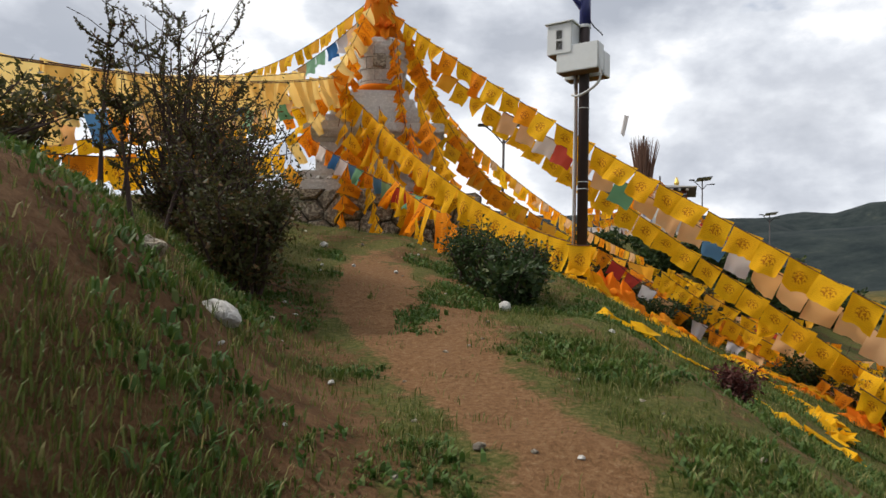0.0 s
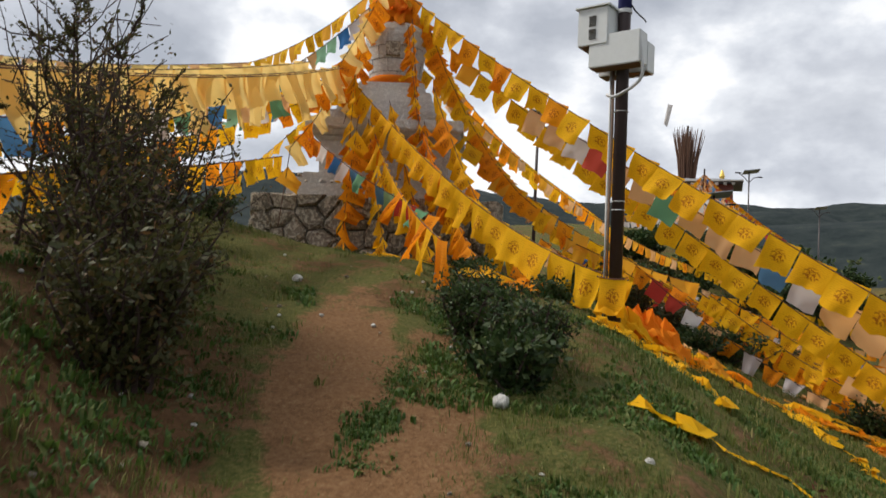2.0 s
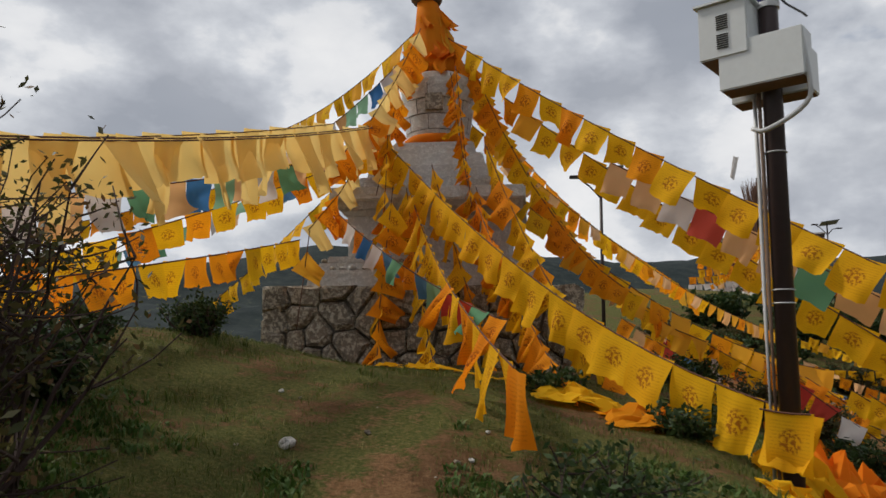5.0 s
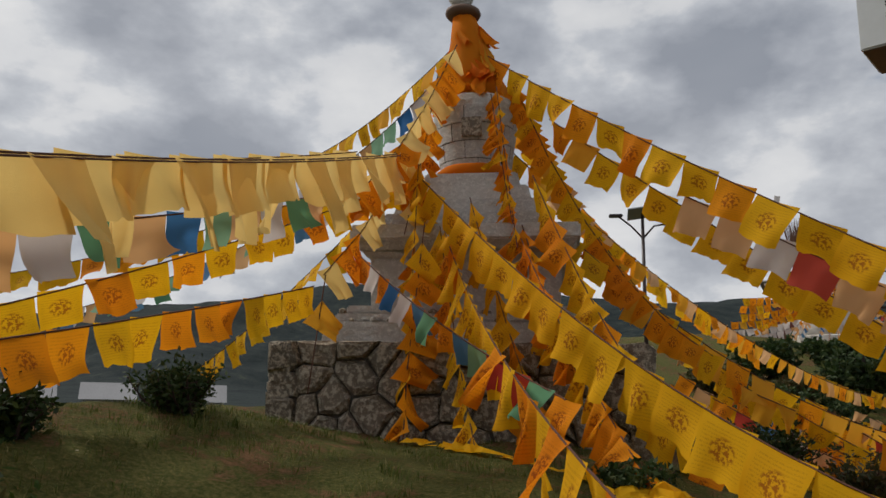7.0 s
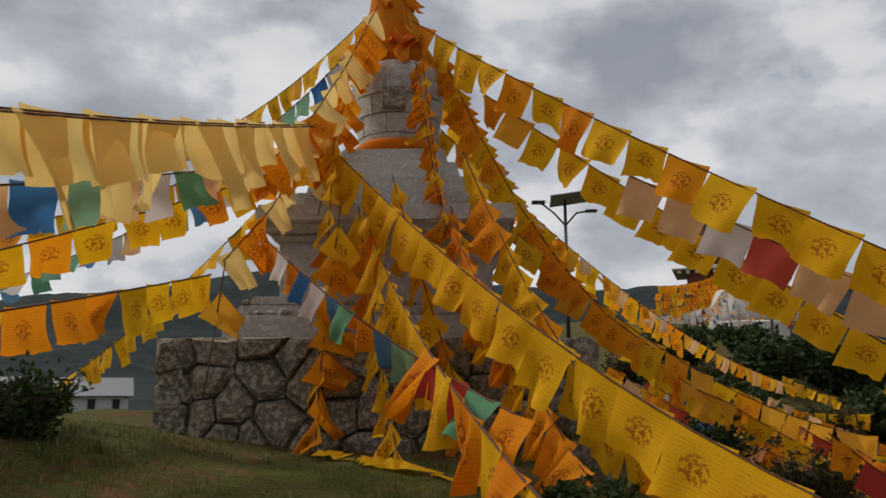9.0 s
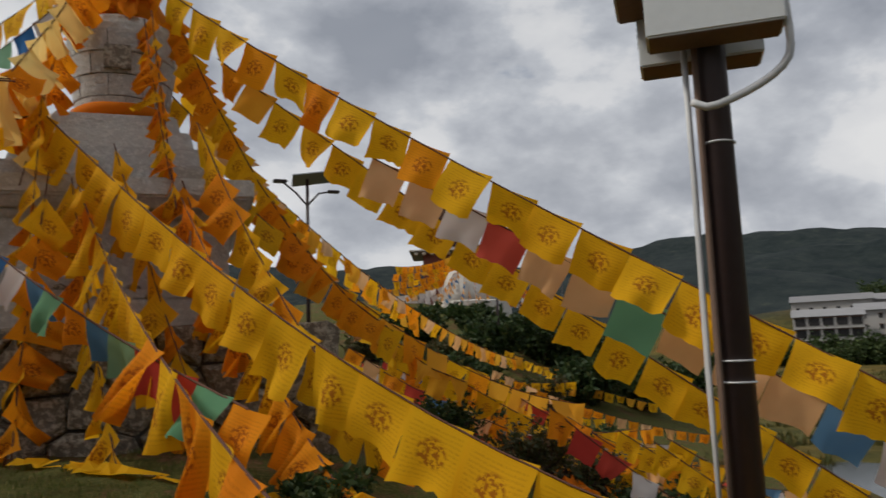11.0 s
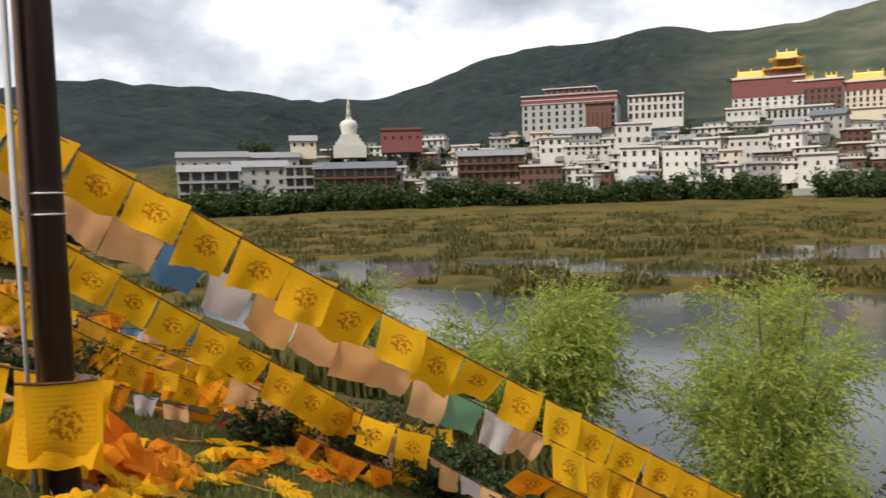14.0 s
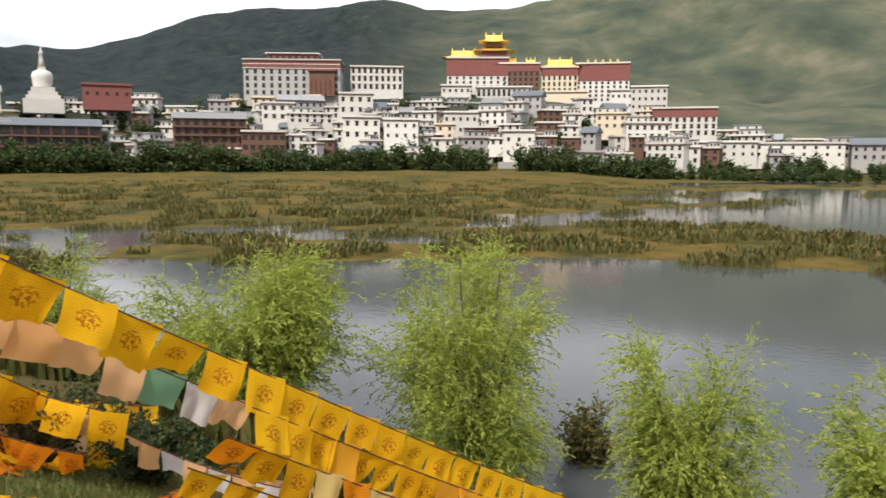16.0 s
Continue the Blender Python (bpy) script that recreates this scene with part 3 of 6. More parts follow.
# ---- prayer flags ----
def flag_mesh(name, seed, pinch=0.0, fold=0.0, mat=None):
    """A unit cloth: x 0..1 along the cord, z 0..-1 down, waves in y. pinch draws the lower edge together."""
    rnd = random.Random(seed)
    n = 7
    bm = bmesh.new()
    uvl = bm.loops.layers.uv.new("UVMap")
    ph, ph2, k = rnd.uniform(0, 6), rnd.uniform(0, 6), rnd.uniform(1.2, 2.6)
    corner = rnd.choice((0.15, 0.5, 0.85))
    curl, curl_side = rnd.choice((0.0, 0.0, 0.12, 0.25)) * (1 if pinch else 0), rnd.choice((0.0, 1.0))
    tatter = [rnd.uniform(-0.04, 0.03) for _ in range(n + 1)]
    grid = {}
    for j in range(n + 1):
        for i in range(n + 1):
            u, v = i / n, j / n
            x = u + (corner - u) * pinch * v ** 0.8
            y = (0.05 + fold) * math.sin(k * math.pi * u + ph + 1.5 * v) * v + 0.05 * math.sin(5 * v + ph2) * v + fold * 0.6 * math.sin(9 * u + ph2) * (0.3 + v) + curl * abs(u - curl_side) ** 2 * v ** 3
            z = -v * (1 + 0.05 * math.sin(4 * u + ph)) + (tatter[i] if j == n else 0) - 0.03 * math.sin(math.pi * u) * (1 - v) + 0.6 * curl * abs(u - curl_side) ** 2 * v ** 3
            grid[i, j] = bm.verts.new((x, y, z))
    for j in range(n):
        for i in range(n):
            f = bm.faces.new((grid[i, j], grid[i + 1, j], grid[i + 1, j + 1], grid[i, j + 1]))
            for lp, (a, b) in zip(f.loops, ((i, j), (i + 1, j), (i + 1, j + 1), (i, j + 1))):
                lp[uvl].uv = (a / n, 1 - b / n)
    return mesh_of(name, bm, mat, True)


FLAGS = {}


def flag_shape(mat, style, k):
    key = (mat.name, style, k)
    if key not in FLAGS:
        pinch, fold = {"square": (0.06, 0.02), "wavy": (0.16, 0.07), "gathered": (0.42, 0.13), "point": (0.85, 0.10), "sheet": (0.0, 0.03)}[style]
        FLAGS[key] = flag_mesh("flag", hash_of(key), pinch, fold, mat)
    return FLAGS[key]


def hash_of(key):
    return sum(ord(ch) * (i + 7) for i, ch in enumerate(str(key)))


def flag_string(label, start, heading, curve, s0, s1, width, drop, palette, style=("square",), gap=0.03, seed=1, swing=14, loose=0.5, head=None):
    """A cord of prayer flags. The cord leaves start (x, y) at a heading and its height is a polynomial of the way along it."""
    rnd = random.Random(seed)
    dx, dy = math.sin(radians(heading)), math.cos(radians(heading))
    slope_of = np.polyder(np.array(curve))

    def at(s):
        return Vector((start[0] + dx * s, start[1] + dy * s, float(np.polyval(curve, s))))

    st = thing("prayer_flag_string", Matrix.Translation(at(s0)), label, "prayer flags", "prayer flag strings")
    base = at(s0)
    n = max(3, int((s1 - s0) / 0.4))
    part("cord", tube(bmesh.new(), [at(s0 + (s1 - s0) * i / n) - base for i in range(n + 1)], 0.007, 5), M_CORD, st)
    s, i = s0 + 0.03, 0
    while s < s1 - 0.1:
        p = at(s)
        slope = math.hypot(1, float(np.polyval(slope_of, s)))
        step = width / slope
        q = at(s + step)
        along = (q - p)
        if along.length < 1e-4:
            break
        x_axis = along.normalized()
        down = Vector((0, 0, -1))
        perp = (down - x_axis * down.dot(x_axis))
        perp = perp.normalized() if perp.length > 0.05 else Vector((dy, -dx, 0))
        hang = perp.lerp(down, loose).normalized()
        normal = x_axis.cross(hang).normalized()
        ang = radians(rnd.gauss(0, swing))
        hang = (hang * math.cos(ang) + normal * math.sin(ang)).normalized()
        normal = x_axis.cross(hang).normalized()
        mat = rnd.choice(palette) if seed % 2 or rnd.random() < 0.25 else palette[i % len(palette)]
        sty = rnd.choice(style)
        if head and s < head[0] + rnd.uniform(-0.6, 0.6):
            mat, sty = rnd.choice(head[1]), rnd.choice(head[2])
        me = flag_shape(mat, sty, rnd.randrange(5))
        wx, hz = along.length * rnd.uniform(0.97, 1.05), drop * rnd.uniform(0.90, 1.08)
        ax, ay, azv = x_axis * wx, normal * width, -hang * hz
        m = Matrix(((ax.x, ay.x, azv.x, p.x - base.x), (ax.y, ay.y, azv.y, p.y - base.y), (ax.z, ay.z, azv.z, p.z - base.z), (0, 0, 0, 1)))
        ob = new("flag", me)
        ob.parent = st
        ob.matrix_basis = m
        s += step * (1 + gap) + (rnd.uniform(0, 0.02))
        i += 1
    return st


def between(label, p, q, sag, width, drop, palette, style=("square",), **k):
    """A flag string from p to q that hangs by sag in the middle."""
    p, q = Vector(p), Vector(q)
    d = q - p
    length = math.hypot(d.x, d.y)
    a = 4 * sag / length ** 2
    b = d.z / length - a * length
    return flag_string(label, (p.x, p.y), math.degrees(math.atan2(d.x, d.y)), (a, b, p.z), 0.0, length, width, drop, palette, style, **k)


S = (-1.36, 15.2)
Y, O, A, P, C = M_YELLOW, M_ORANGE, M_AMBER, M_PEACH, M_CREAM
R_, B_, G_, W_ = M_RED, M_BLUE, M_GREEN, M_WHITE
yellow_label = "taut string of yellow printed prayer flags"
flag_string(yellow_label + " sloping to the shore", S, 130, (5.8e-05, -0.002091, 0.030849, -0.821132, 7.855983), 0.3, 14.8, 0.43, 0.40, [Y], gap=0.0, seed=3, loose=0.35, head=(3.0, [O, O, Y], ("wavy", "gathered", "square")))
flag_string(yellow_label + " in the second row", S, 119, (-0.00168, 0.03378, -0.94053, 7.62173), 1.2, 8.9, 0.40, 0.36, [Y], gap=0.0, seed=5, loose=0.35, head=(2.6, [O, Y, A], ("wavy", "gathered", "point")))
flag_string("string of faded peach, blue and green prayer flags", S, 126, (0.00099, -0.0178, -0.53382, 6.94988), 3.0, 10.4, 0.42, 0.38,
            [P, P, W_, R_, P, P, G_, P, P, P, B_, W_, P, P, P, P], ("square", "wavy"), gap=0.0, seed=4, loose=0.35)
R4 = (-1.8, 14.0)
flag_string("string of large yellow prayer flags tied to a pole", R4, 142.4, (0.00381, 0.00826, -0.71629, 5.60488), -0.2, 5.88, 0.42, 0.42, [Y], ("square", "square", "wavy"), gap=-0.02, seed=9, loose=0.3, swing=9)
cream = (0.0082, -0.3709, 6.2042)
flag_string("long row of cream cloth overlapping like a sheet", (-1.9, 14.7), -171, cream, 0.3, 9.6, 0.55, 0.40, [C], ("sheet",), gap=-0.06, seed=11, swing=1.5)
flag_string("loose cream tails hanging along the cream row", (-1.86, 14.7), -171, (0.0082, -0.3709, 6.1842), 0.6, 9.2, 0.40, 0.60, [C], ("point", "wavy", "gathered"), gap=0.45, seed=12, swing=20)
flag_string("string of mixed slate, red and peach flags", (-2.35, 14.7), -171, (0.0082, -0.3709, 5.80), 0.6, 9.4, 0.42, 0.34, [B_, P, C, R_, G_, W_, P, O], ("square", "wavy"), gap=0.0, seed=14, swing=12)
flag_string("thin cord of cream cloth behind the row", (-2.6, 15.0), -168, (0.0082, -0.3709, 6.34), 0.6, 9.4, 0.60, 0.20, [C], ("sheet",), gap=-0.05, seed=16, swing=1.5)
flag_string(yellow_label + " beside the path", S, -150, (0.0163, -0.559, 6.312), 1.2, 8.2, 0.36, 0.30, [Y, Y, O], ("square", "wavy"), seed=13)
flag_string("string of orange and yellow flags tied to the base", (-2.78, 13.2), -175, (0.0047, -0.2303, 4.2321), 0.05, 7.0, 0.36, 0.32, [Y, O, Y], ("square",), seed=15, gap=0.03)
flag_string("bunched yellow flags beneath the long string", S, 131.5, (5.8e-05, -0.002091, 0.030849, -0.821132, 7.50), 9.8, 14.6, 0.36, 0.40, [Y, Y, A, Y], ("wavy", "gathered", "square"), gap=-0.15, seed=53, swing=22)
flag_string("bunched yellow flags beneath the long string", S, 133.5, (5.8e-05, -0.002091, 0.030849, -0.821132, 7.18), 9.4, 13.8, 0.34, 0.36, [Y, O, Y, C], ("wavy", "gathered", "square"), gap=-0.1, seed=55, swing=24)
flag_string("bunched yellow flags beneath the long string", S, 135.0, (5.8e-05, -0.002091, 0.030849, -0.821132, 6.85), 9.0, 13.0, 0.32, 0.34, [Y, Y, O], ("wavy", "gathered"), gap=0.05, seed=57, swing=24)
flag_string("string of orange flags behind the stupa", S, 33, (-0.00399, 0.08824, -0.83678, 7.85418), 0.5, 10.2, 0.42, 0.42, [O, A, O, Y], ("square", "wavy"), seed=17)
between("string of faded amber flags sagging behind the base", (-0.2, 14.4, 5.1), (4.6, 16.5, 2.6), 0.45, 0.36, 0.36, [A, O, Y], ("square", "wavy"), seed=19)
between("small mixed flags on a cord behind the stupa", (-0.8, 15.2, 6.3), (6.2, 22.5, 3.2), 0.5, 0.26, 0.26, [Y, O, A, P], ("wavy",), seed=20)
flag_string("string of mixed red, green, white and blue flags", (-2.2, 13.2), 146, (0.0247, -0.463, 4.4475), -0.3, 3.6, 0.30, 0.28, [R_, G_, O, B_, W_, R_, G_, O, B_, W_, R_], ("square", "wavy"), seed=22, gap=0.0)
between("yellow flags on a cord to the far meadow", (-2.6, 14.0, 5.05), (-7.86, 18.4, 2.75), 0.25, 0.30, 0.32, [Y], ("wavy", "square"), seed=23, gap=0.12)
between(yellow_label + " leading uphill", (-2.4, 14.6, 5.9), (-10.5, 14.9, 4.4), 0.3, 0.34, 0.30, [Y, Y, O], seed=25)
between("string of green, blue and grey flags", (-2.0, 14.8, 6.2), (-9.6, 18.6, 4.5), 0.25, 0.40, 0.36, [B_, G_, G_, P, W_], ("square",), seed=26, gap=0.0)
between("string of small mixed flags at the spire", (-1.5, 15.2, 8.0), (-5.2, 18.8, 7.35), 0.25, 0.30, 0.34, [Y, Y, A, Y], ("square", "wavy"), seed=28, gap=0.02)
between("string of green, grey and peach flags below the spire", (-1.6, 15.1, 7.62), (-4.9, 18.4, 6.75), 0.22, 0.36, 0.36, [G_, P, W_, B_, C], ("square", "wavy"), seed=32, gap=0.0)
between("string of cream flags on a far cord", (-5.2, 18.8, 7.35), (-16.0, 20.4, 8.3), 0.35, 0.5, 0.34, [C, P], ("square",), seed=29, gap=0.0)
hang = "bunched orange prayer flags hanging from the stupa"
for n, (p, q, sag, size, palette, style) in enumerate((
        ((-1.72, 14.5, 7.2), (-1.95, 13.75, 4.9), 0.10, 0.30, [O, C, O], ("gathered", "wavy")),
        ((-1.85, 14.0, 5.9), (-1.70, 12.75, 2.62), 0.10, 0.32, [O, Y, Y], ("point", "point", "gathered")),
        ((-1.55, 13.8, 5.0), (-0.9, 12.0, 2.55), 0.15, 0.32, [Y, O, Y], ("point", "point", "gathered")),
        ((-0.98, 14.6, 7.0), (-0.66, 13.6, 4.7), 0.05, 0.26, [O, Y, O], ("gathered", "point")),
        ((-0.62, 13.6, 4.8), (0.55, 10.6, 2.25), 0.15, 0.32, [O, Y, O], ("gathered", "wavy", "point")),
        ((-1.50, 14.6, 7.6), (-2.35, 13.3, 5.3), 0.20, 0.30, [C, C, O], ("gathered", "wavy")),
        ((-1.60, 14.8, 7.4), (-2.7, 13.2, 4.35), 0.30, 0.30, [O, C, C], ("gathered", "point")),
        ((-0.80, 14.9, 7.2), (1.5, 14.5, 3.6), 0.55, 0.27, [O, O, Y], ("gathered", "wavy", "point")),
        ((-0.75, 15.0, 7.0), (2.6, 15.4, 3.0), 0.75, 0.27, [O, Y, P, A], ("wavy", "gathered", "point")),
        ((-1.62, 13.2, 4.9), (-1.78, 12.9, 2.6), 0.02, 0.32, [Y, O, O], ("point", "gathered")),
        ((-1.20, 13.7, 5.3), (-0.25, 12.3, 2.5), 0.12, 0.34, [Y, O, Y], ("point", "point", "wavy")),
        ((-0.62, 13.8, 5.0), (-0.05, 12.6, 3.3), 0.08, 0.34, [Y, O, A], ("point", "gathered")),
        ((-0.50, 13.9, 5.6), (1.0, 12.0, 2.5), 0.30, 0.34, [Y, Y, O], ("wavy", "gathered", "square")),
        ((-1.05, 14.6, 6.9), (-0.72, 13.75, 5.0), 0.04, 0.24, [O, O, Y], ("gathered", "point")),
        ((-2.68, 13.2, 4.35), (-2.78, 13.1, 3.1), 0.02, 0.30, [O, A], ("gathered",)))):
    between(hang, p, q, sag, size, size * 1.25, palette, style, seed=31 + 2 * n, loose=0.66, gap=-0.2, swing=16)
flag_string(hang, (-1.5, 13.8), 164, (0.035, -0.60, 4.95), 0.0, 5.4, 0.36, 0.46, [O, Y], ("point", "gathered", "wavy"), seed=61, loose=0.6, gap=-0.2, swing=12)


def crumpled(bm, pts, width, rnd, uvl=None):
    """A crumpled strip of cloth along points on the ground."""
    prev, open_ = None, 0
    for i, p in enumerate(pts):
        p = Vector(p)
        if open_ == 0 and rnd.random() < 0.10:
            open_ = rnd.randrange(2, 6)
        if open_:
            open_ -= 1
        d = (Vector(pts[min(i + 1, len(pts) - 1)]) - Vector(pts[max(i - 1, 0)])).normalized()
        side = d.cross((0, 0, 1)).normalized()
        row = []
        for j in range(5):
            k = j / 4 - 0.5
            w = width * (0.15 if open_ else rnd.uniform(0.6, 1.2))
            row.append(bm.verts.new(p + side * k * w + Vector((0, 0, 0.02 + rnd.uniform(0.0, width * (0.05 if open_ else 0.42)) * (1 - abs(k) * 1.2)))))
        if prev:
            for j in range(4):
                bm.faces.new((prev[j], prev[j + 1], row[j + 1], row[j]))
        prev = row
    return bm


def wrapped_spire():
    """Layers of orange cloth bound round the spire."""
    st = thing("spire_wrapping", pose(SX, SY, 7.0), "layers of orange and cream cloth bound round the stupa's spire", "cloth")
    rnd = random.Random(5)
    for k in range(46):
        a = rnd.uniform(0, 2 * math.pi)
        z1 = rnd.uniform(0.35, 1.24)
        r1 = 0.13 + 0.30 * (1.25 - z1) / 1.25
        z0 = z1 - rnd.uniform(0.3, 0.75)
        r0 = r1 + rnd.uniform(0.08, 0.28)
        w = rnd.uniform(0.10, 0.24)
        bm = bmesh.new()
        prev = None
        for i in range(7):
            v = i / 6
            r, z = r1 + (r0 - r1) * v ** 1.4, z1 + (z0 - z1) * v
            row = []
            for j in range(5):
                t = (j / 4 - 0.5) * (0.6 + v * 0.8)
                ang = a + t * w / max(r, 0.1) + 0.2 * math.sin(v * 4 + k)
                rr = r + 0.045 * math.sin(j * 2.4 + k) * (0.4 + v) + rnd.uniform(-0.012, 0.012)
                row.append(bm.verts.new((rr * math.cos(ang) + LEAN * max(z, 0), rr * math.sin(ang), z + 0.03 * math.sin(j * 1.9 + k))))
            if prev:
                for j in range(4):
                    bm.faces.new((prev[j], prev[j + 1], row[j + 1], row[j]))
            prev = row
        part("cloth", bm, rnd.choice((M_ORANGE_PLAIN, M_ORANGE_PLAIN, M_ORANGE_PLAIN, M_ORANGE, M_AMBER)), st, smooth=True)
    part("core_wrapping", lathe(bmesh.new(), [(0.44, 0.02), (0.42, 0.2), (0.34, 0.55), (0.22, 0.95), (0.17, 1.26)], 26, wobble=0.25), M_ORANGE_PLAIN, st, smooth=True).data.transform(Matrix.Shear("XY", 4, (LEAN, 0.0)))
    belt = bmesh.new()
    lathe(belt, [(0.47, -1.14), (0.53, -1.08), (0.52, -1.0), (0.48, -0.97)], 30, wobble=0.12)
    part("belt", belt, M_ORANGE_PLAIN, st, "orange sash tied round the dome", True)


M_ORANGE_PLAIN = cloth("orange_cotton", (0.90, 0.32, 0.015), (0.86, 0.21, 0.012), False, sheer=0.5)
wrapped_spire()


# ---- weather and camera pole ----
PX, PY = 1.79, 9.34


def louvre_box(name, parent, x0, x1, y0, y1, z0, z1, label):
    b = part(name, box_bm(x0, x1, y0, y1, z0, z1, bevel=0.008), M_BOX, parent, label)
    part("bottom_plate", box_bm(x0 + 0.012, x1 - 0.012, y0 + 0.012, y1 - 0.012, z0 - 0.004, z0 + 0.01), M_BROWN, b, "brown plate on the box underside")
    return b


def pole():
    z0 = height(PX, PY) - 0.1
    st = thing("camera_pole", pose(PX, PY, 0), "dark steel pole with white equipment boxes and conduit", "pole")
    part("post", lathe(bmesh.new(), [(0.068, z0), (0.066, 5.2), (0.064, 6.3)], 24), M_STEEL, st, smooth=True)
    part("navy_sleeve", lathe(bmesh.new(), [(0.072, 5.28), (0.072, 5.72)], 24), M_NAVY, st, "navy painted sleeve", True)
    part("base_flange", box_bm(-0.15, 0.15, -0.15, 0.15, z0 + 0.08, z0 + 0.11, bevel=0.005), M_STEEL, st)
    for z in (5.27, 5.73):
        part("clamp", lathe(bmesh.new(), [(0.078, z - 0.02), (0.078, z + 0.02)], 20), M_PIPE, st)
    lower = louvre_box("equipment_box", st, -0.27, 0.29, -0.27, -0.07, 4.76, 5.10, "white enamelled equipment box")
    rear = louvre_box("equipment_box", st, -0.31, 0.24, 0.07, 0.27, 4.76, 5.08, "white enamelled equipment box")
    for k, y in ((0, -0.225), (1, 0.115)):
        for i in range(4):
            bx = (-0.274, -0.266) if k == 0 else (-0.314, -0.306)
            # uncut vents: a black strip on the face paints the shade inside each
            part("slot", box_bm(bx[0], bx[1], y, y + 0.09, 5.0 - i * 0.035, 5.008 - i * 0.035), M_DARK, (lower, rear)[k])
    up = louvre_box("louvred_cabinet", st, -0.40, -0.06, -0.28, 0.10, 5.0, 5.40, "white louvred instrument cabinet with a hipped lid")
    lid = bmesh.new()
    add_box(lid, -0.425, -0.035, -0.305, 0.125, 5.40, 5.415)
    add_box(lid, -0.425, -0.035, -0.305, 0.125, 5.415, 5.475, 0.0, 0.16)
    part("lid", lid, M_BOX, up)
    for j in range(2):
        for i in range(7):
            z = 5.30 - j * 0.14 - i * 0.016
            # black strips paint the shade between the slats
            part("louvre", box_bm(-0.27, -0.19, -0.288, -0.278, z, z + 0.006), M_DARK, up)
    part("arm", tube(bmesh.new(), [(0, 0, 5.45), (-0.12, 0, 5.62), (-0.30, -0.02, 5.86)], [0.035, 0.034, 0.03], 12), M_NAVY, st, "navy lamp arm", True)
    cam_b = part("camera_head", box_bm(-0.44, -0.20, -0.08, 0.04, 5.86, 5.95, bevel=0.02), M_NAVY, st, "dark camera head on the arm")
    part("camera_lens", lathe(bmesh.new(), [(0.04, 5.70), (0.05, 5.74), (0.05, 5.86)], 16, -0.25, -0.03), M_PIPE, cam_b)
    part("cable", tube(bmesh.new(), [(0.06, -0.02, 5.35), (0.10, -0.08, 5.25), (0.17, -0.2, 5.12), (0.18, -0.22, 5.09)], 0.008, 6), M_DARK, st)
    loop = [(0.27 + 0.05 * math.sin(t * math.pi) * 1.0 - 0.33 * smooth(t, 0.45, 1.0) - 0.04 * t, -0.25 + 0.1 * t, 5.06 - 0.62 * math.sin(t * math.pi * 0.5) + 0.05 * smooth(t, 0.85, 1)) for t in (i / 18 for i in range(19))]
    part("conduit_loop", tube(bmesh.new(), loop, 0.017, 10), M_PIPE, st, "grey conduit loop", True).matrix_local = pose(0, 0, -0.13, 0, 0, -34)
    turned = pose(0, 0, -0.13, 0, 0, -34)
    for b in (lower, rear, up):
        b.matrix_local = turned
    for x, y, mat in ((-0.105, 0.05, M_PIPE), (-0.088, 0.0, M_BROWN)):
        part("conduit", tube(bmesh.new(), [(x, y, z0 + 0.05), (x - 0.006, y, 3.2), (x, y - 0.004, 4.0), (x - 0.012, y - 0.02, 4.79)], 0.014, 10), mat, st, smooth=True)
    for z in (3.25, 3.16, 4.2):
        part("wire_tie", lathe(bmesh.new(), [(0.074, z - 0.004), (0.076, z), (0.074, z + 0.004)], 18), M_PIPE, st)
    return st


pole()
between("yellow flag bound round the pole foot", (1.60, 9.352, 2.46), (1.86, 9.168, 2.44), 0.01, 0.30, 0.40, [Y], ("square",), seed=51, swing=4)


def street_lamp(x, y, z_top, size=1.0):
    z0 = height(x, y)
    st = thing("street_lamp", pose(x, y, 0), "dark solar street lamp with a tilted panel", "street lamp")
    part("post", lathe(bmesh.new(), [(0.07, z0 - 0.1), (0.05, z_top)], 12), M_STEEL, st, smooth=True)
    panel = part("solar_panel", box_bm(-0.62, 0.62, -0.35, 0.35, -0.02, 0.02, bevel=0.004), M_PANEL, st, "grey solar panel")
    panel.matrix_local = pose(0.15, 0, z_top + 0.02, -18, -8, 0)
    for sx in (-1, 1):
        part("arm", tube(bmesh.new(), [(0, 0, z_top - 0.85), (sx * 0.35, 0, z_top - 0.45), (sx * 0.75, 0, z_top - (0.12 if sx < 0 else 0.38))], 0.03, 8), M_STEEL, st, smooth=True)
    head = part("lamp_head", box_bm(-1.05, -0.62, -0.14, 0.14, z_top - 0.14, z_top - 0.06, bevel=0.02), M_STEEL, st)
    part("lamp_head", box_bm(0.62, 1.0, -0.12, 0.12, z_top - 0.42, z_top - 0.35, bevel=0.02), M_STEEL, st)
    return st


street_lamp(2.47, 29.8, 8.95)


# ---- plants of the knoll ----
def leaf_quads(verts, faces, p, d, size, rnd, width=0.45):
    """A small folded leaf."""
    d = Vector(d).normalized()
    side = d.cross(Vector((rnd.uniform(-1, 1), rnd.uniform(-1, 1), rnd.uniform(-1, 1)))).normalized() * size * width * 0.5
    p = Vector(p)
    k = len(verts)
    verts.extend((p, p + d * size * 0.5 + side, p + d * size, p + d * size * 0.5 - side))
    faces.append((k, k + 1, k + 2, k + 3))


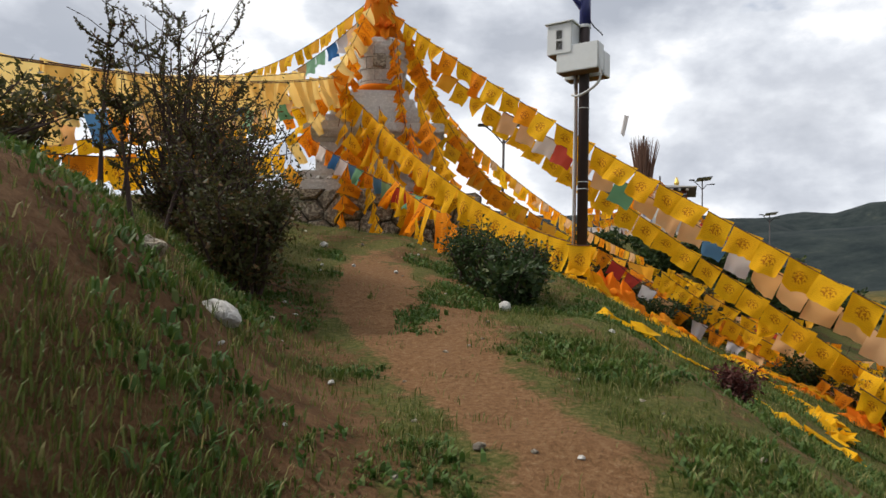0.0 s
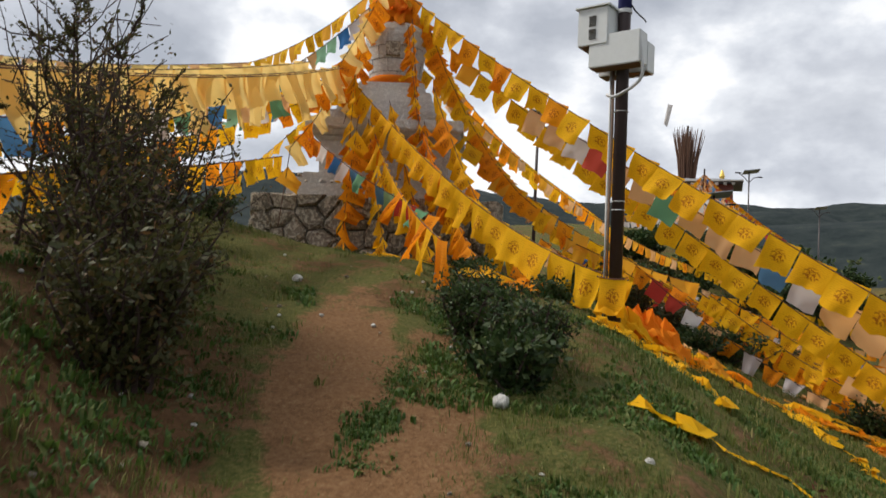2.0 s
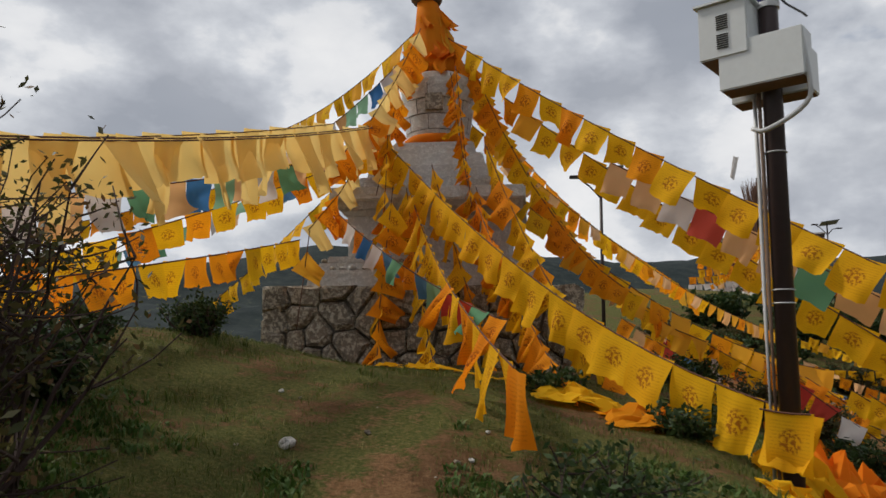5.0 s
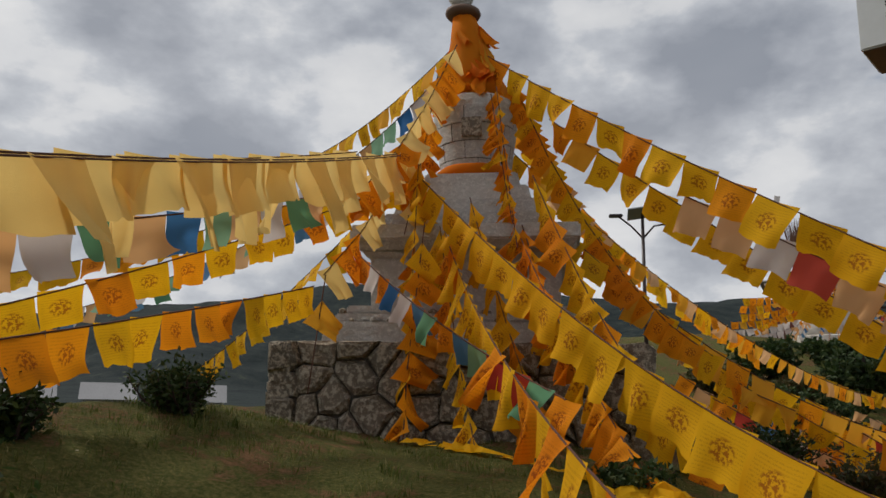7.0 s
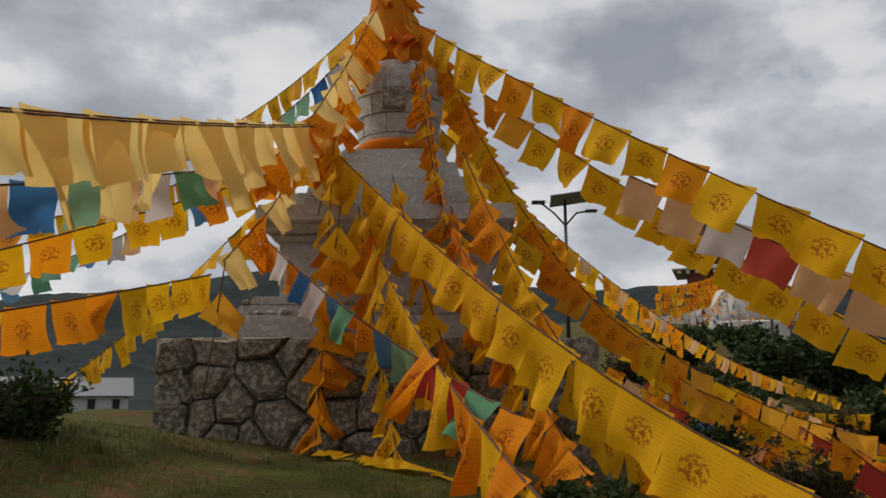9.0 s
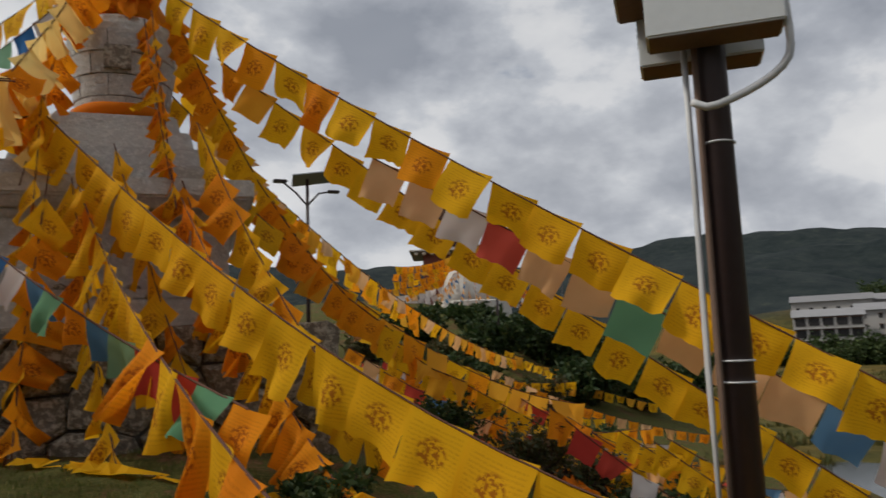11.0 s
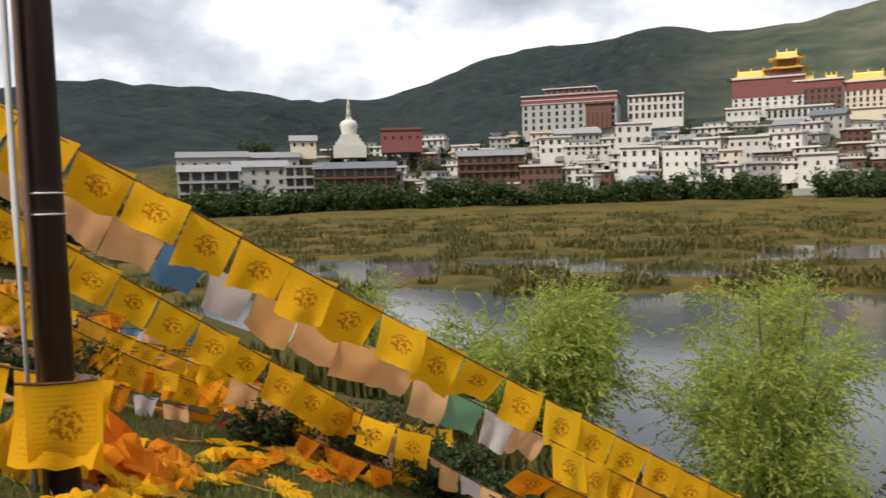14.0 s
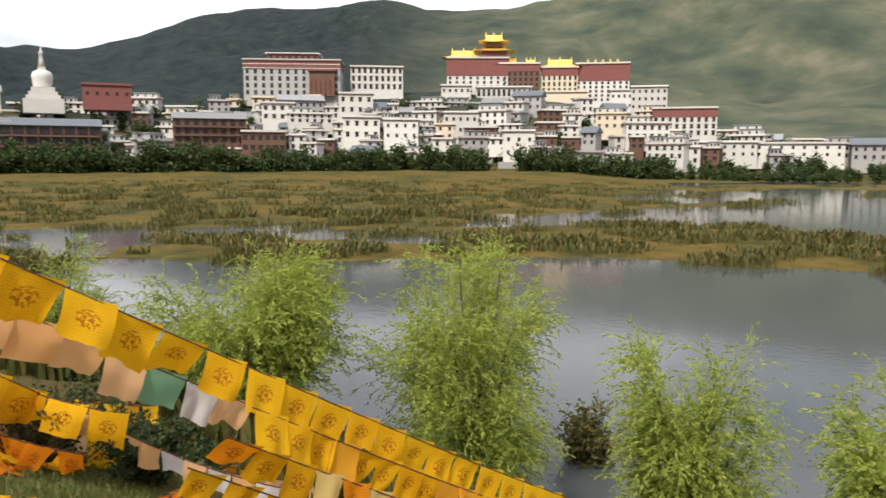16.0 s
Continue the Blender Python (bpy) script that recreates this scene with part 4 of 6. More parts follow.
def limb(bm, rnd, p, d, length, r, bend=0.25, steps=5, lift=0.1):
    pts, q, v = [Vector(p)], Vector(p), Vector(d).normalized()
    for _ in range(steps):
        v = (v + Vector((rnd.gauss(0, bend), rnd.gauss(0, bend), rnd.gauss(0, bend) + lift)) * 0.5).normalized()
        q = q + v * length / steps
        pts.append(q.copy())
    tube(bm, pts, [max(r * (1 - 0.8 * i / steps), 0.003) for i in range(steps + 1)], 5)
    return pts, v


def shrub(name, label, x, y, spread, tall, stems, leaf, n_leaf, mat, seed, spiky=0.0, lift=0.15, sink=0.05):
    """A bush of many stems, twigs and small leaves."""
    rnd = random.Random(seed)
    st = thing(name, pose(x, y, height(x, y) - sink), label, "bush")
    wood, verts, faces = bmesh.new(), [], []
    for _ in range(stems):
        a = rnd.uniform(0, 2 * math.pi)
        lean = rnd.uniform(0.1, 1.0) * spread
        d = Vector((math.cos(a) * lean, math.sin(a) * lean, tall * rnd.uniform(0.55, 1.0)))
        pts, v = limb(wood, rnd, (rnd.gauss(0, spread * 0.13), rnd.gauss(0, spread * 0.13), 0), d, d.length * 0.85, 0.016, 0.22, 6, lift)
        for _k in range(5):
            q = pts[rnd.randrange(1, len(pts))]
            dd = Vector((rnd.gauss(0, 1), rnd.gauss(0, 1), rnd.uniform(-0.1, 1.0)))
            tw, _v = limb(wood, rnd, q, dd, tall * rnd.uniform(0.12, 0.3), 0.006, 0.3, 3, lift)
            pts2 = tw
            for _m in range(n_leaf):
                b = pts2[rnd.randrange(len(pts2))] + Vector((rnd.gauss(0, 0.035), rnd.gauss(0, 0.035), rnd.gauss(0, 0.035)))
                leaf_quads(verts, faces, b, (rnd.gauss(0, 1), rnd.gauss(0, 1), rnd.gauss(0.4, 0.8)), leaf * rnd.uniform(0.6, 1.4), rnd)
        for _m in range(n_leaf):
            b = pts[rnd.randrange(1, len(pts))] + Vector((rnd.gauss(0, 0.03), rnd.gauss(0, 0.03), rnd.gauss(0, 0.03)))
            leaf_quads(verts, faces, b, (rnd.gauss(0, 1), rnd.gauss(0, 1), rnd.gauss(0.3, 0.8)), leaf * rnd.uniform(0.6, 1.4), rnd)
    part("branchwork", wood, M_TWIG, st)
    crown = new("foliage", from_lists("foliage", verts, faces, mat))
    crown.parent = st
    return st


thorny = "tall dark thorny bush with sparse small leaves"
shrub("thorn_bush", thorny, -1.95, 6.40, 0.75, 1.65, 44, 0.04, 18, M_THORN, 3)
shrub("thorn_bush", thorny, -2.50, 6.90, 0.80, 1.60, 36, 0.04, 16, M_THORN, 4)
shrub("thorn_bush", "tall sparse thorn shoots above the bush", -2.15, 6.2, 0.45, 2.4, 9, 0.035, 9, M_THORN, 61)
shrub("thorn_bush", "thorny bush leaning over the path bank", -1.70, 5.6, 0.6, 1.25, 34, 0.04, 20, M_THORN, 6)
shrub("thorn_bush", "dense dark bush at the edge of the path", -1.40, 5.05, 0.5, 0.85, 50, 0.045, 24, M_THORN, 62)
shrub("thorn_bush", "low leafy skirt of thorn bush on the bank", -1.65, 5.9, 0.75, 0.6, 44, 0.045, 22, M_THORN, 63)
shrub("thorn_bush", "low leafy skirt of thorn bush on the bank", -2.1, 6.3, 0.9, 0.75, 50, 0.045, 22, M_THORN, 64)
shrub("thorn_bush", "low dark bush on the bank", -2.9, 3.9, 0.9, 0.6, 44, 0.05, 22, M_THORN, 7)
shrub("thorn_bush", "low dark bush on the bank", -3.3, 5.2, 0.9, 0.8, 44, 0.05, 22, M_THORN, 8)
def spiky_shoot(x, y, tall, seed, arms=9, label="tall dark thorny shoot clothed in tiny leaves"):
    """A single upright shoot with level side arms, densely set with tiny leaves."""
    rnd = random.Random(seed)
    st = thing("thorn_shoot", pose(x, y, height(x, y) - 0.05), label, "bush")
    wood, verts, faces = bmesh.new(), [], []
    main, _ = limb(wood, rnd, (0, 0, 0), (rnd.gauss(0, 0.12), rnd.gauss(0, 0.12), 1), tall, 0.018, 0.10, 9, 0.25)
    rods = [main[4:]]
    for _k in range(arms):
        i = rnd.randrange(3, len(main))
        a = rnd.uniform(0, 2 * math.pi)
        reach = tall * rnd.uniform(0.10, 0.26)
        tw, _ = limb(wood, rnd, main[i], (math.cos(a), math.sin(a), rnd.uniform(0.1, 0.8)), reach, 0.009, 0.16, 5, 0.12)
        rods.append(tw)
        for _j in range(2):
            a += rnd.gauss(0, 0.8)
            t2, _ = limb(wood, rnd, tw[rnd.randrange(1, len(tw))], (math.cos(a), math.sin(a), rnd.uniform(0.2, 1.0)), reach * 0.5, 0.006, 0.16, 4, 0.12)
            rods.append(t2)
    for rod in rods:
        for p, q in zip(rod, rod[1:]):
            for _m in range(int((q - p).length / 0.006) + 2):
                b = p.lerp(q, rnd.random())
                d = (q - p).normalized() * 0.5 + Vector((rnd.gauss(0, 1), rnd.gauss(0, 1), rnd.gauss(0.3, 0.8)))
                leaf_quads(verts, faces, b, d, rnd.uniform(0.018, 0.036), rnd, 0.45)
    part("branchwork", wood, M_TWIG, st)
    crown = new("foliage", from_lists("foliage", verts, faces, M_THORN))
    crown.parent = st
    return st


for n, (x, y, tall) in enumerate(((-2.15, 6.2, 1.75), (-2.45, 6.5, 1.9), (-1.75, 6.1, 1.45), (-2.8, 6.4, 1.5), (-1.55, 5.6, 1.35), (-2.05, 5.4, 1.65),
                                  (-2.6, 5.6, 1.4), (-2.3, 4.9, 1.1), (-1.75, 4.1, 0.75))):
    spiky_shoot(x, y, tall, 500 + n, 10 + n % 3)
shrub("green_shrub", "dense dark green shrub beside the path", 0.34, 7.05, 0.42, 0.66, 60, 0.04, 20, M_SHRUB, 11)
shrub("green_shrub", "dense dark green shrub beside the path", 0.72, 6.55, 0.42, 0.58, 56, 0.04, 20, M_SHRUB, 12)
shrub("green_shrub", "low feathery green shrub beside the path", 0.60, 6.0, 0.35, 0.40, 34, 0.06, 14, M_SHRUB, 13)
shrub("green_shrub", "dark shrub beneath the flags", 1.3, 10.1, 0.4, 0.24, 34, 0.06, 14, M_SHRUB, 14)
shrub("green_shrub", "dark shrub beneath the flags", 0.3, 11.2, 0.4, 0.24, 34, 0.06, 14, M_SHRUB, 15)
shrub("green_shrub", "rounded dark shrub on the crest", -2.95, 10.6, 0.38, 0.36, 46, 0.045, 16, M_SHRUB, 16)
shrub("green_shrub", "small dark shrub on the knoll", -2.55, 7.9, 0.42, 0.5, 34, 0.06, 12, M_SHRUB, 17)
shrub("green_shrub", "small dark shrub on the knoll", -3.1, 9.2, 0.30, 0.35, 24, 0.055, 12, M_SHRUB, 18)
shrub("red_bush", "small dark red bush in the grass", 2.15, 5.35, 0.16, 0.30, 20, 0.04, 14, M_REDBUSH, 19)
for i, (x, y, w, h) in enumerate(((6.6, 11.2, 0.8, 1.4), (7.4, 10.6, 0.8, 1.3), (5.9, 11.9, 0.6, 1.0), (3.0, 14.6, 0.9, 0.9), (3.9, 13.6, 0.8, 0.7), (2.4, 16.0, 0.9, 0.9), (5.0, 15.5, 0.9, 0.9), (6.5, 17.5, 1.0, 0.9), (4.2, 18.0, 1.0, 1.0), (8.6, 20.0, 1.3, 1.1), (7.8, 12.9, 0.8, 0.9), (8.8, 12.0, 0.9, 1.0), (6.9, 12.4, 0.7, 0.8), (10.5, 13.6, 1.0, 1.1), (9.9, 11.2, 0.8, 0.9), (12.0, 24.0, 1.6, 1.6), (3.2, 21.5, 1.2, 1.2))):
    shrub("slope_bush", "dark bush among the fallen flags on the slope", x, y, w, h * 0.6, 36, 0.075, 14, M_SHRUB if i % 3 else M_THORN, 30 + i)
for i, (x, y, w, h) in enumerate(((11.0, 36.5, 2.4, 1.7), (14.0, 37.5, 2.8, 1.8), (17.5, 39.0, 2.6, 1.9), (8.0, 38.0, 2.0, 1.4), (20.5, 38.0, 2.4, 1.9), (13.0, 32.5, 2.0, 1.5), (16.0, 34.0, 2.2, 1.6), (12.3, 43.0, 1.6, 0.6), (14.6, 43.0, 1.6, 0.6), (17.2, 43.5, 2.0, 1.0))):
    shrub("hill_bush", "broad dark bush below the hill shrine", x, y, w, h, 60, 0.26, 16, M_SHRUB, 50 + i)


shrub("reed_clump", "dark clump of brown reeds in the shallows", 22.4, 5.0, 0.9, 2.6, 60, 0.16, 12, M_REED, 90)


def grass(name, label, n, place, blade, mat, seed, tuft=6, lean=0.5, loose=0.22, broad=0.075):
    """Tufts of blades as one object."""
    rnd = random.Random(seed)
    verts, faces = [], []
    made = 0
    while made < n:
        spot = place(rnd)
        if spot is None:
            continue
        x, y, z, k = spot
        made += 1
        for _ in range(tuft):
            a = rnd.uniform(0, 2 * math.pi)
            h = blade * k * rnd.uniform(0.5, 1.3)
            w = h * broad * rnd.uniform(0.67, 1.33)
            dx, dy = math.cos(a) * h * lean * rnd.uniform(0.2, 1), math.sin(a) * h * lean * rnd.uniform(0.2, 1)
            bx, by = x + rnd.gauss(0, loose * blade * k), y + rnd.gauss(0, loose * blade * k)
            px, py = -math.sin(a) * w, math.cos(a) * w
            i = len(verts)
            verts.extend(((bx - px, by - py, z - 0.02), (bx + px, by + py, z - 0.02), (bx + dx * 0.4 + px * 0.8, by + dy * 0.4 + py * 0.8, z + h * 0.6),
                          (bx + dx * 0.4 - px * 0.8, by + dy * 0.4 - py * 0.8, z + h * 0.6), (bx + dx, by + dy, z + h)))
            faces.extend(((i, i + 1, i + 2, i + 3), (i + 3, i + 2, i + 4)))
    return tagged(new(name, from_lists(name, verts, faces, mat)), label, "grass", kind="stuff")


def knoll_spot(rnd):
    r = 0.8 + 15 * rnd.random() ** 1.6
    a = rnd.uniform(-1.3, 1.5)
    x, y = r * math.sin(a) + 0.2, -0.5 + r * math.cos(a)
    d = abs(x - path_x(y))
    if y < 9.6 and d < 0.42 + 0.25 * noise.noise((x * 1.5, y * 1.5, 0)) and rnd.random() < 0.97:
        return None
    u = x - path_x(y)
    if noise.noise((x * 0.9, y * 0.9, 5)) < (0.05 if -2.4 < u < -0.4 and y < 6 else -0.15) and rnd.random() < 0.8:
        return None
    return x, y, height(x, y), 1.0


def tuft_spot(rnd):
    spot = knoll_spot(rnd)
    return spot if spot and noise.noise((spot[0] * 1.3, spot[1] * 1.3, 8)) > 0.1 else None


def weed_spot(rnd):
    if rnd.random() < 0.02:
        x, y = rnd.gauss(-0.14, 0.07), rnd.uniform(4.6, 6.3)
        return x, y, height(x, y), 0.7
    x, y = rnd.uniform(-2.6, 4.2), rnd.uniform(0.3, 9.0)
    if abs(x - path_x(y)) < 0.35 or noise.noise((x * 1.1, y * 1.1, 3)) < 0.02:
        return None
    return x, y, height(x, y), rnd.uniform(0.6, 1.3)


def slope_spot(rnd):
    x, y = rnd.uniform(1.5, 11), rnd.uniform(6.5, 17)
    return x, y, height(x, y), 1.2


def shore_spot(rnd):
    a, r = radians(rnd.uniform(45, 130)), rnd.uniform(9, 24)
    x, y = r * math.sin(a), 6 + r * math.cos(a)
    z = height(x, y)
    return (x, y, z, 5.5) if -6.3 < z < -2.0 else None


grass("grass", "short green grass on the knoll", 60000, knoll_spot, 0.030, M_GRASS, 71, 7, 1.5, 1.3)
grass("tall_grass", "longer grass and dry stalks on the knoll", 900, tuft_spot, 0.060, M_GRASS, 75, 12, 1.2, 0.35)
grass("low_weed", "broad-leaved weeds in the turf beside the path", 7000, weed_spot, 0.028, M_WEED, 76, 7, 2.2, 0.9, 0.30)
grass("slope_grass", "short grass on the slope beneath the flags", 8000, slope_spot, 0.045, M_GRASS, 72, 7, 1.1, 0.8)
grass("shore_reeds", "brown reeds at the lake's edge", 900, shore_spot, 0.16, M_REED, 73, 10, 0.35)


def marsh_spot(rnd):
    a = radians(rnd.uniform(34, 128))
    r = 60 + 190 * rnd.random() ** 2.2
    x, y = r * math.sin(a), 6 + r * math.cos(a)
    z = height(x, y)
    if z < LAKE - 0.12 or (z < LAKE + 0.02 and rnd.random() < 0.4):
        return None
    if noise.noise((x * 0.11, y * 0.11, 2)) < 0.06:
        return None
    return x, y, max(z, LAKE), 0.4 + 1.2 * rnd.random() ** 3 + (0.6 if noise.noise((x * 0.05, y * 0.05, 7)) > 0.15 else 0)


grass("marsh_reeds", "olive and brown reed tufts across the marsh", 12000, marsh_spot, 0.62, M_REED, 74, 12, 0.7, 0.8, 0.13)


def loose_stone(x, y, w, h, d, seed, mat=None, label="white boulder lying in the grass"):
    rnd = random.Random(seed)
    bm = bmesh.new()
    bmesh.ops.create_icosphere(bm, subdivisions=3, radius=0.5)
    for v in bm.verts:
        n = 1 + 0.35 * noise.noise(v.co * 2.2 + Vector((seed, 0, 0))) + 0.12 * noise.noise(v.co * 6)
        v.co = Vector((v.co.x * w * n, v.co.y * d * n, v.co.z * h * n))
    ob = part("boulder" if w > 0.12 else "pebble", bm, mat or M_WHITE_STONE)
    ob.matrix_world = pose(x, y, height(x, y) + h * 0.28, 0, rnd.uniform(-20, 20), rnd.uniform(0, 360))
    return tagged(ob, label, "stone")


loose_stone(-1.05, 3.45, 0.25, 0.11, 0.12, 2)
loose_stone(-1.35, 3.3, 0.16, 0.10, 0.14, 3, M_STONE, "grey boulder on the bank")
loose_stone(0.50, 5.6, 0.10, 0.08, 0.09, 4)
loose_stone(-1.31, 8.36, 0.12, 0.07, 0.09, 5)
rs = random.Random(12)
for i in range(110):
    y = rs.uniform(0.8, 9.5)
    x = path_x(y) + rs.gauss(0, 1.3)
    s = rs.uniform(0.015, 0.05)
    loose_stone(x, y, s, s * 0.6, s * 0.8, 20 + i, M_WHITE_STONE if i % 3 == 0 else M_STONE, "small pebble lying by the path")


# ---- fallen flags on the slope ----
def cloth_heap(x, y, w, h, seed, mat, label):
    rnd = random.Random(seed)
    bm = bmesh.new()
    bmesh.ops.create_grid(bm, x_segments=12, y_segments=12, size=0.5)
    for v in bm.verts:
        d = v.co.length * 2
        n = abs(noise.noise(Vector((v.co.x * 5 + seed, v.co.y * 5, 0)))) * 1.5 + 0.5 * abs(noise.noise(Vector((v.co.x * 13 + seed, v.co.y * 13, 4))))
        v.co.x, v.co.y = v.co.x * w + rnd.gauss(0, 0.02), v.co.y * w * 0.7 + rnd.gauss(0, 0.02)
        v.co.z = h * max(0.0, 1 - d * d * 0.7) * (0.35 + n) + height(x + v.co.x, y + v.co.y) - height(x, y) + 0.015
    ob = part("fallen_flag", bm, mat)
    ob.matrix_world = pose(x, y, height(x, y))
    return tagged(ob, label, "prayer flags", "fallen flags")


def trail(pts, width, mat, seed, label="trail of fallen yellow and orange flags on the grass"):
    """Flags still on their cord, lying crumpled along the ground."""
    rnd = random.Random(seed)
    bm = bmesh.new()
    way = []
    for (xa, ya), (xb, yb) in zip(pts, pts[1:]):
        n = max(2, int(math.hypot(xb - xa, yb - ya) / 0.07))
        for i in range(n):
            k = i / n
            x, y = xa + (xb - xa) * k + rnd.gauss(0, 0.045), ya + (yb - ya) * k + rnd.gauss(0, 0.045)
            way.append((x, y, height(x, y)))
    i = 0
    while i < len(way) - 3:
        n = rnd.randint(4, 12)
        crumpled(bm, way[i:i + n + 1], width * rnd.choice((0.25, 0.5, 0.8, 1.0, 1.3)), rnd)
        i += n
    ob = part("flag_trail", bm, mat)
    return tagged(ob, label, "prayer flags", "fallen flags")


trail([(1.3, 6.0), (1.8, 6.2), (2.4, 6.4), (2.75, 6.2), (2.8, 5.9), (3.2, 5.8), (3.5, 5.5)], 0.20, Y, 1)
trail([(1.9, 9.3), (3.0, 10.0), (3.8, 10.1), (4.2, 9.3), (4.1, 8.0), (3.6, 6.7), (3.4, 6.1)], 0.24, Y, 2)
trail([(1.9, 9.4), (2.5, 9.6), (4.0, 10.6), (5.5, 11.5), (7.1, 11.8)], 0.26, O, 3)
trail([(2.8, 10.5), (3.4, 10.9), (4.1, 11.0), (4.7, 11.3), (5.3, 11.4), (5.8, 11.1), (6.5, 10.8)], 0.30, Y, 4)
trail([(2.4, 9.9), (3.0, 10.3), (3.6, 10.9), (4.2, 11.2)], 0.24, O, 5)
trail([(4.9, 11.3), (4.5, 10.6), (4.1, 10.1), (3.9, 9.6)], 0.18, Y, 6)
trail([(4.6, 11.9), (5.2, 11.8), (5.8, 11.8), (6.4, 11.5)], 0.17, Y, 7)
trail([(4.8, 14.6), (5.9, 14.7), (6.3, 14.3), (7.0, 14.3)], 0.16, Y, 8)
trail([(2.0, 9.2), (2.3, 8.6), (2.5, 8.0), (2.35, 7.4)], 0.24, Y, 9)
trail([(3.0, 12.2), (4.0, 13.0), (5.2, 13.6), (6.5, 13.6)], 0.16, P, 10, "trail of faded peach flags on the grass")
trail([(-1.6, 12.7), (-1.1, 12.1), (-0.6, 11.6), (0.2, 11.2), (0.9, 10.6)], 0.22, Y, 11)
for i in range(7):
    x, y = rs.uniform(1.6, 7.5), rs.uniform(8.6, 12.2)
    if math.hypot(x - PX, y - PY) < 0.3:
        continue
    cloth_heap(x, y, rs.uniform(0.35, 0.8), rs.uniform(0.06, 0.16), i, rs.choice((Y, O, M_ORANGE_PLAIN, A, P)), "crumpled heap of fallen orange flags on the grass")
for i, (x, y, w, h) in enumerate(((2.0, 9.75, 0.7, 0.32), (2.35, 9.9, 0.8, 0.42), (1.75, 9.0, 0.5, 0.14), (1.1, 10.3, 0.9, 0.2), (0.5, 10.9, 0.8, 0.15))):
    cloth_heap(x, y, w, h, 70 + i, (Y, M_ORANGE_PLAIN, Y, O, Y)[i], "crumpled heap of orange flags at the pole foot")


def low_string(x0, y0, x1, y1, up0, up1, sag, palette, seed, w=0.25, d=0.24):
    between("sagging string of yellow and orange flags over the slope", (x0, y0, height(x0, y0) + up0), (x1, y1, height(x1, y1) + up1), sag, w, d, palette, ("square", "wavy", "gathered"), seed=seed, gap=0.12, swing=24)


low_string(1.5, 16.0, 7.5, 14.5, 1.2, 0.6, 0.4, [Y], 83, 0.36, 0.34)
low_string(3.2, 16.2, 9.5, 14.0, 1.0, 0.5, 0.3, [O, O, P, B_, R_, W_], 85)
low_string(2.2, 18.0, 9.0, 16.2, 1.0, 0.6, 0.4, [Y, O], 86)
low_string(3.5, 19.5, 10.5, 16.5, 1.1, 0.6, 0.35, [O, P, O], 87)
low_string(2.5, 21.5, 9.5, 19.0, 1.0, 0.8, 0.35, [Y], 89)
low_string(4.8, 22.5, 12.5, 18.5, 1.1, 0.6, 0.3, [Y, O], 90)
low_string(5.2, 12.2, 11.0, 9.4, 0.8, 0.4, 0.3, [P, P, Y], 93, 0.34, 0.28)
low_string(6.2, 13.4, 12.5, 9.8, 0.9, 0.4, 0.35, [Y, Y, O], 94, 0.34, 0.30)
low_string(6.0, 25.0, 13.5, 21.0, 1.0, 0.8, 0.35, [W_, B_, R_, G_, Y], 95)
for i in range(24):
    x, y = rs.uniform(1.6, 4.6), rs.uniform(13.6, 22.0)
    low_string(x, y, x + rs.uniform(3.5, 6.0), y - rs.uniform(0.8, 3.0), rs.uniform(0.7, 1.3), rs.uniform(0.4, 0.8), rs.uniform(0.2, 0.45), rs.choice(([O, Y], [O, P, O], [Y], [Y, Y, A], [O, R_, B_, W_, P])), 201 + i, 0.30, 0.29)
for i in range(34):
    x, y = rs.uniform(2.2, 9.5), rs.uniform(13.2, 22.0)
    cloth_heap(x, y, rs.uniform(0.5, 1.1), rs.uniform(0.10, 0.26), 300 + i, rs.choice((Y, O, M_ORANGE_PLAIN, A, P, W_)), "crumpled heap of fallen flags in the brush")
rb = random.Random(909)
for i in range(26):
    y = rb.uniform(20.0, 35.0)
    x = rb.uniform(0.16, 0.46) * (y - 5)
    shrub("slope_bush", "dark bush on the flag-strewn hillside", x, y, rb.uniform(1.0, 1.6), rb.uniform(0.6, 1.0), 46, 0.15, 14, M_SHRUB if i % 3 else M_THORN, 600 + i)
for i in range(16):
    y = rb.uniform(20.0, 34.0)
    x = rb.uniform(0.14, 0.36) * (y - 5)
    low_string(x, y, x + rb.uniform(4.0, 7.5), y - rb.uniform(-1.0, 3.0), rb.uniform(0.9, 1.5), rb.uniform(0.8, 1.4), rb.uniform(0.25, 0.5), rb.choice(([O, Y], [O, P, O], [Y], [Y, A], [O, R_, B_, W_, P])), 701 + i, 0.34, 0.32)
for i in range(26):
    y = rb.uniform(19.0, 34.0)
    x = rb.uniform(0.16, 0.44) * (y - 5)
    cloth_heap(x, y, rb.uniform(0.7, 1.5), rb.uniform(0.15, 0.4), 800 + i, rb.choice((Y, O, M_ORANGE_PLAIN, A, P, W_)), "crumpled heap of fallen flags in the brush")
for i in range(16):
    shrub("slope_bush", "dark bush among the fallen flags on the slope", rs.uniform(2.0, 9.0), rs.uniform(12.6, 23.0), rs.uniform(0.6, 1.0), rs.uniform(0.35, 0.6), 30, 0.075, 12, M_SHRUB if i % 3 else M_THORN, 400 + i)


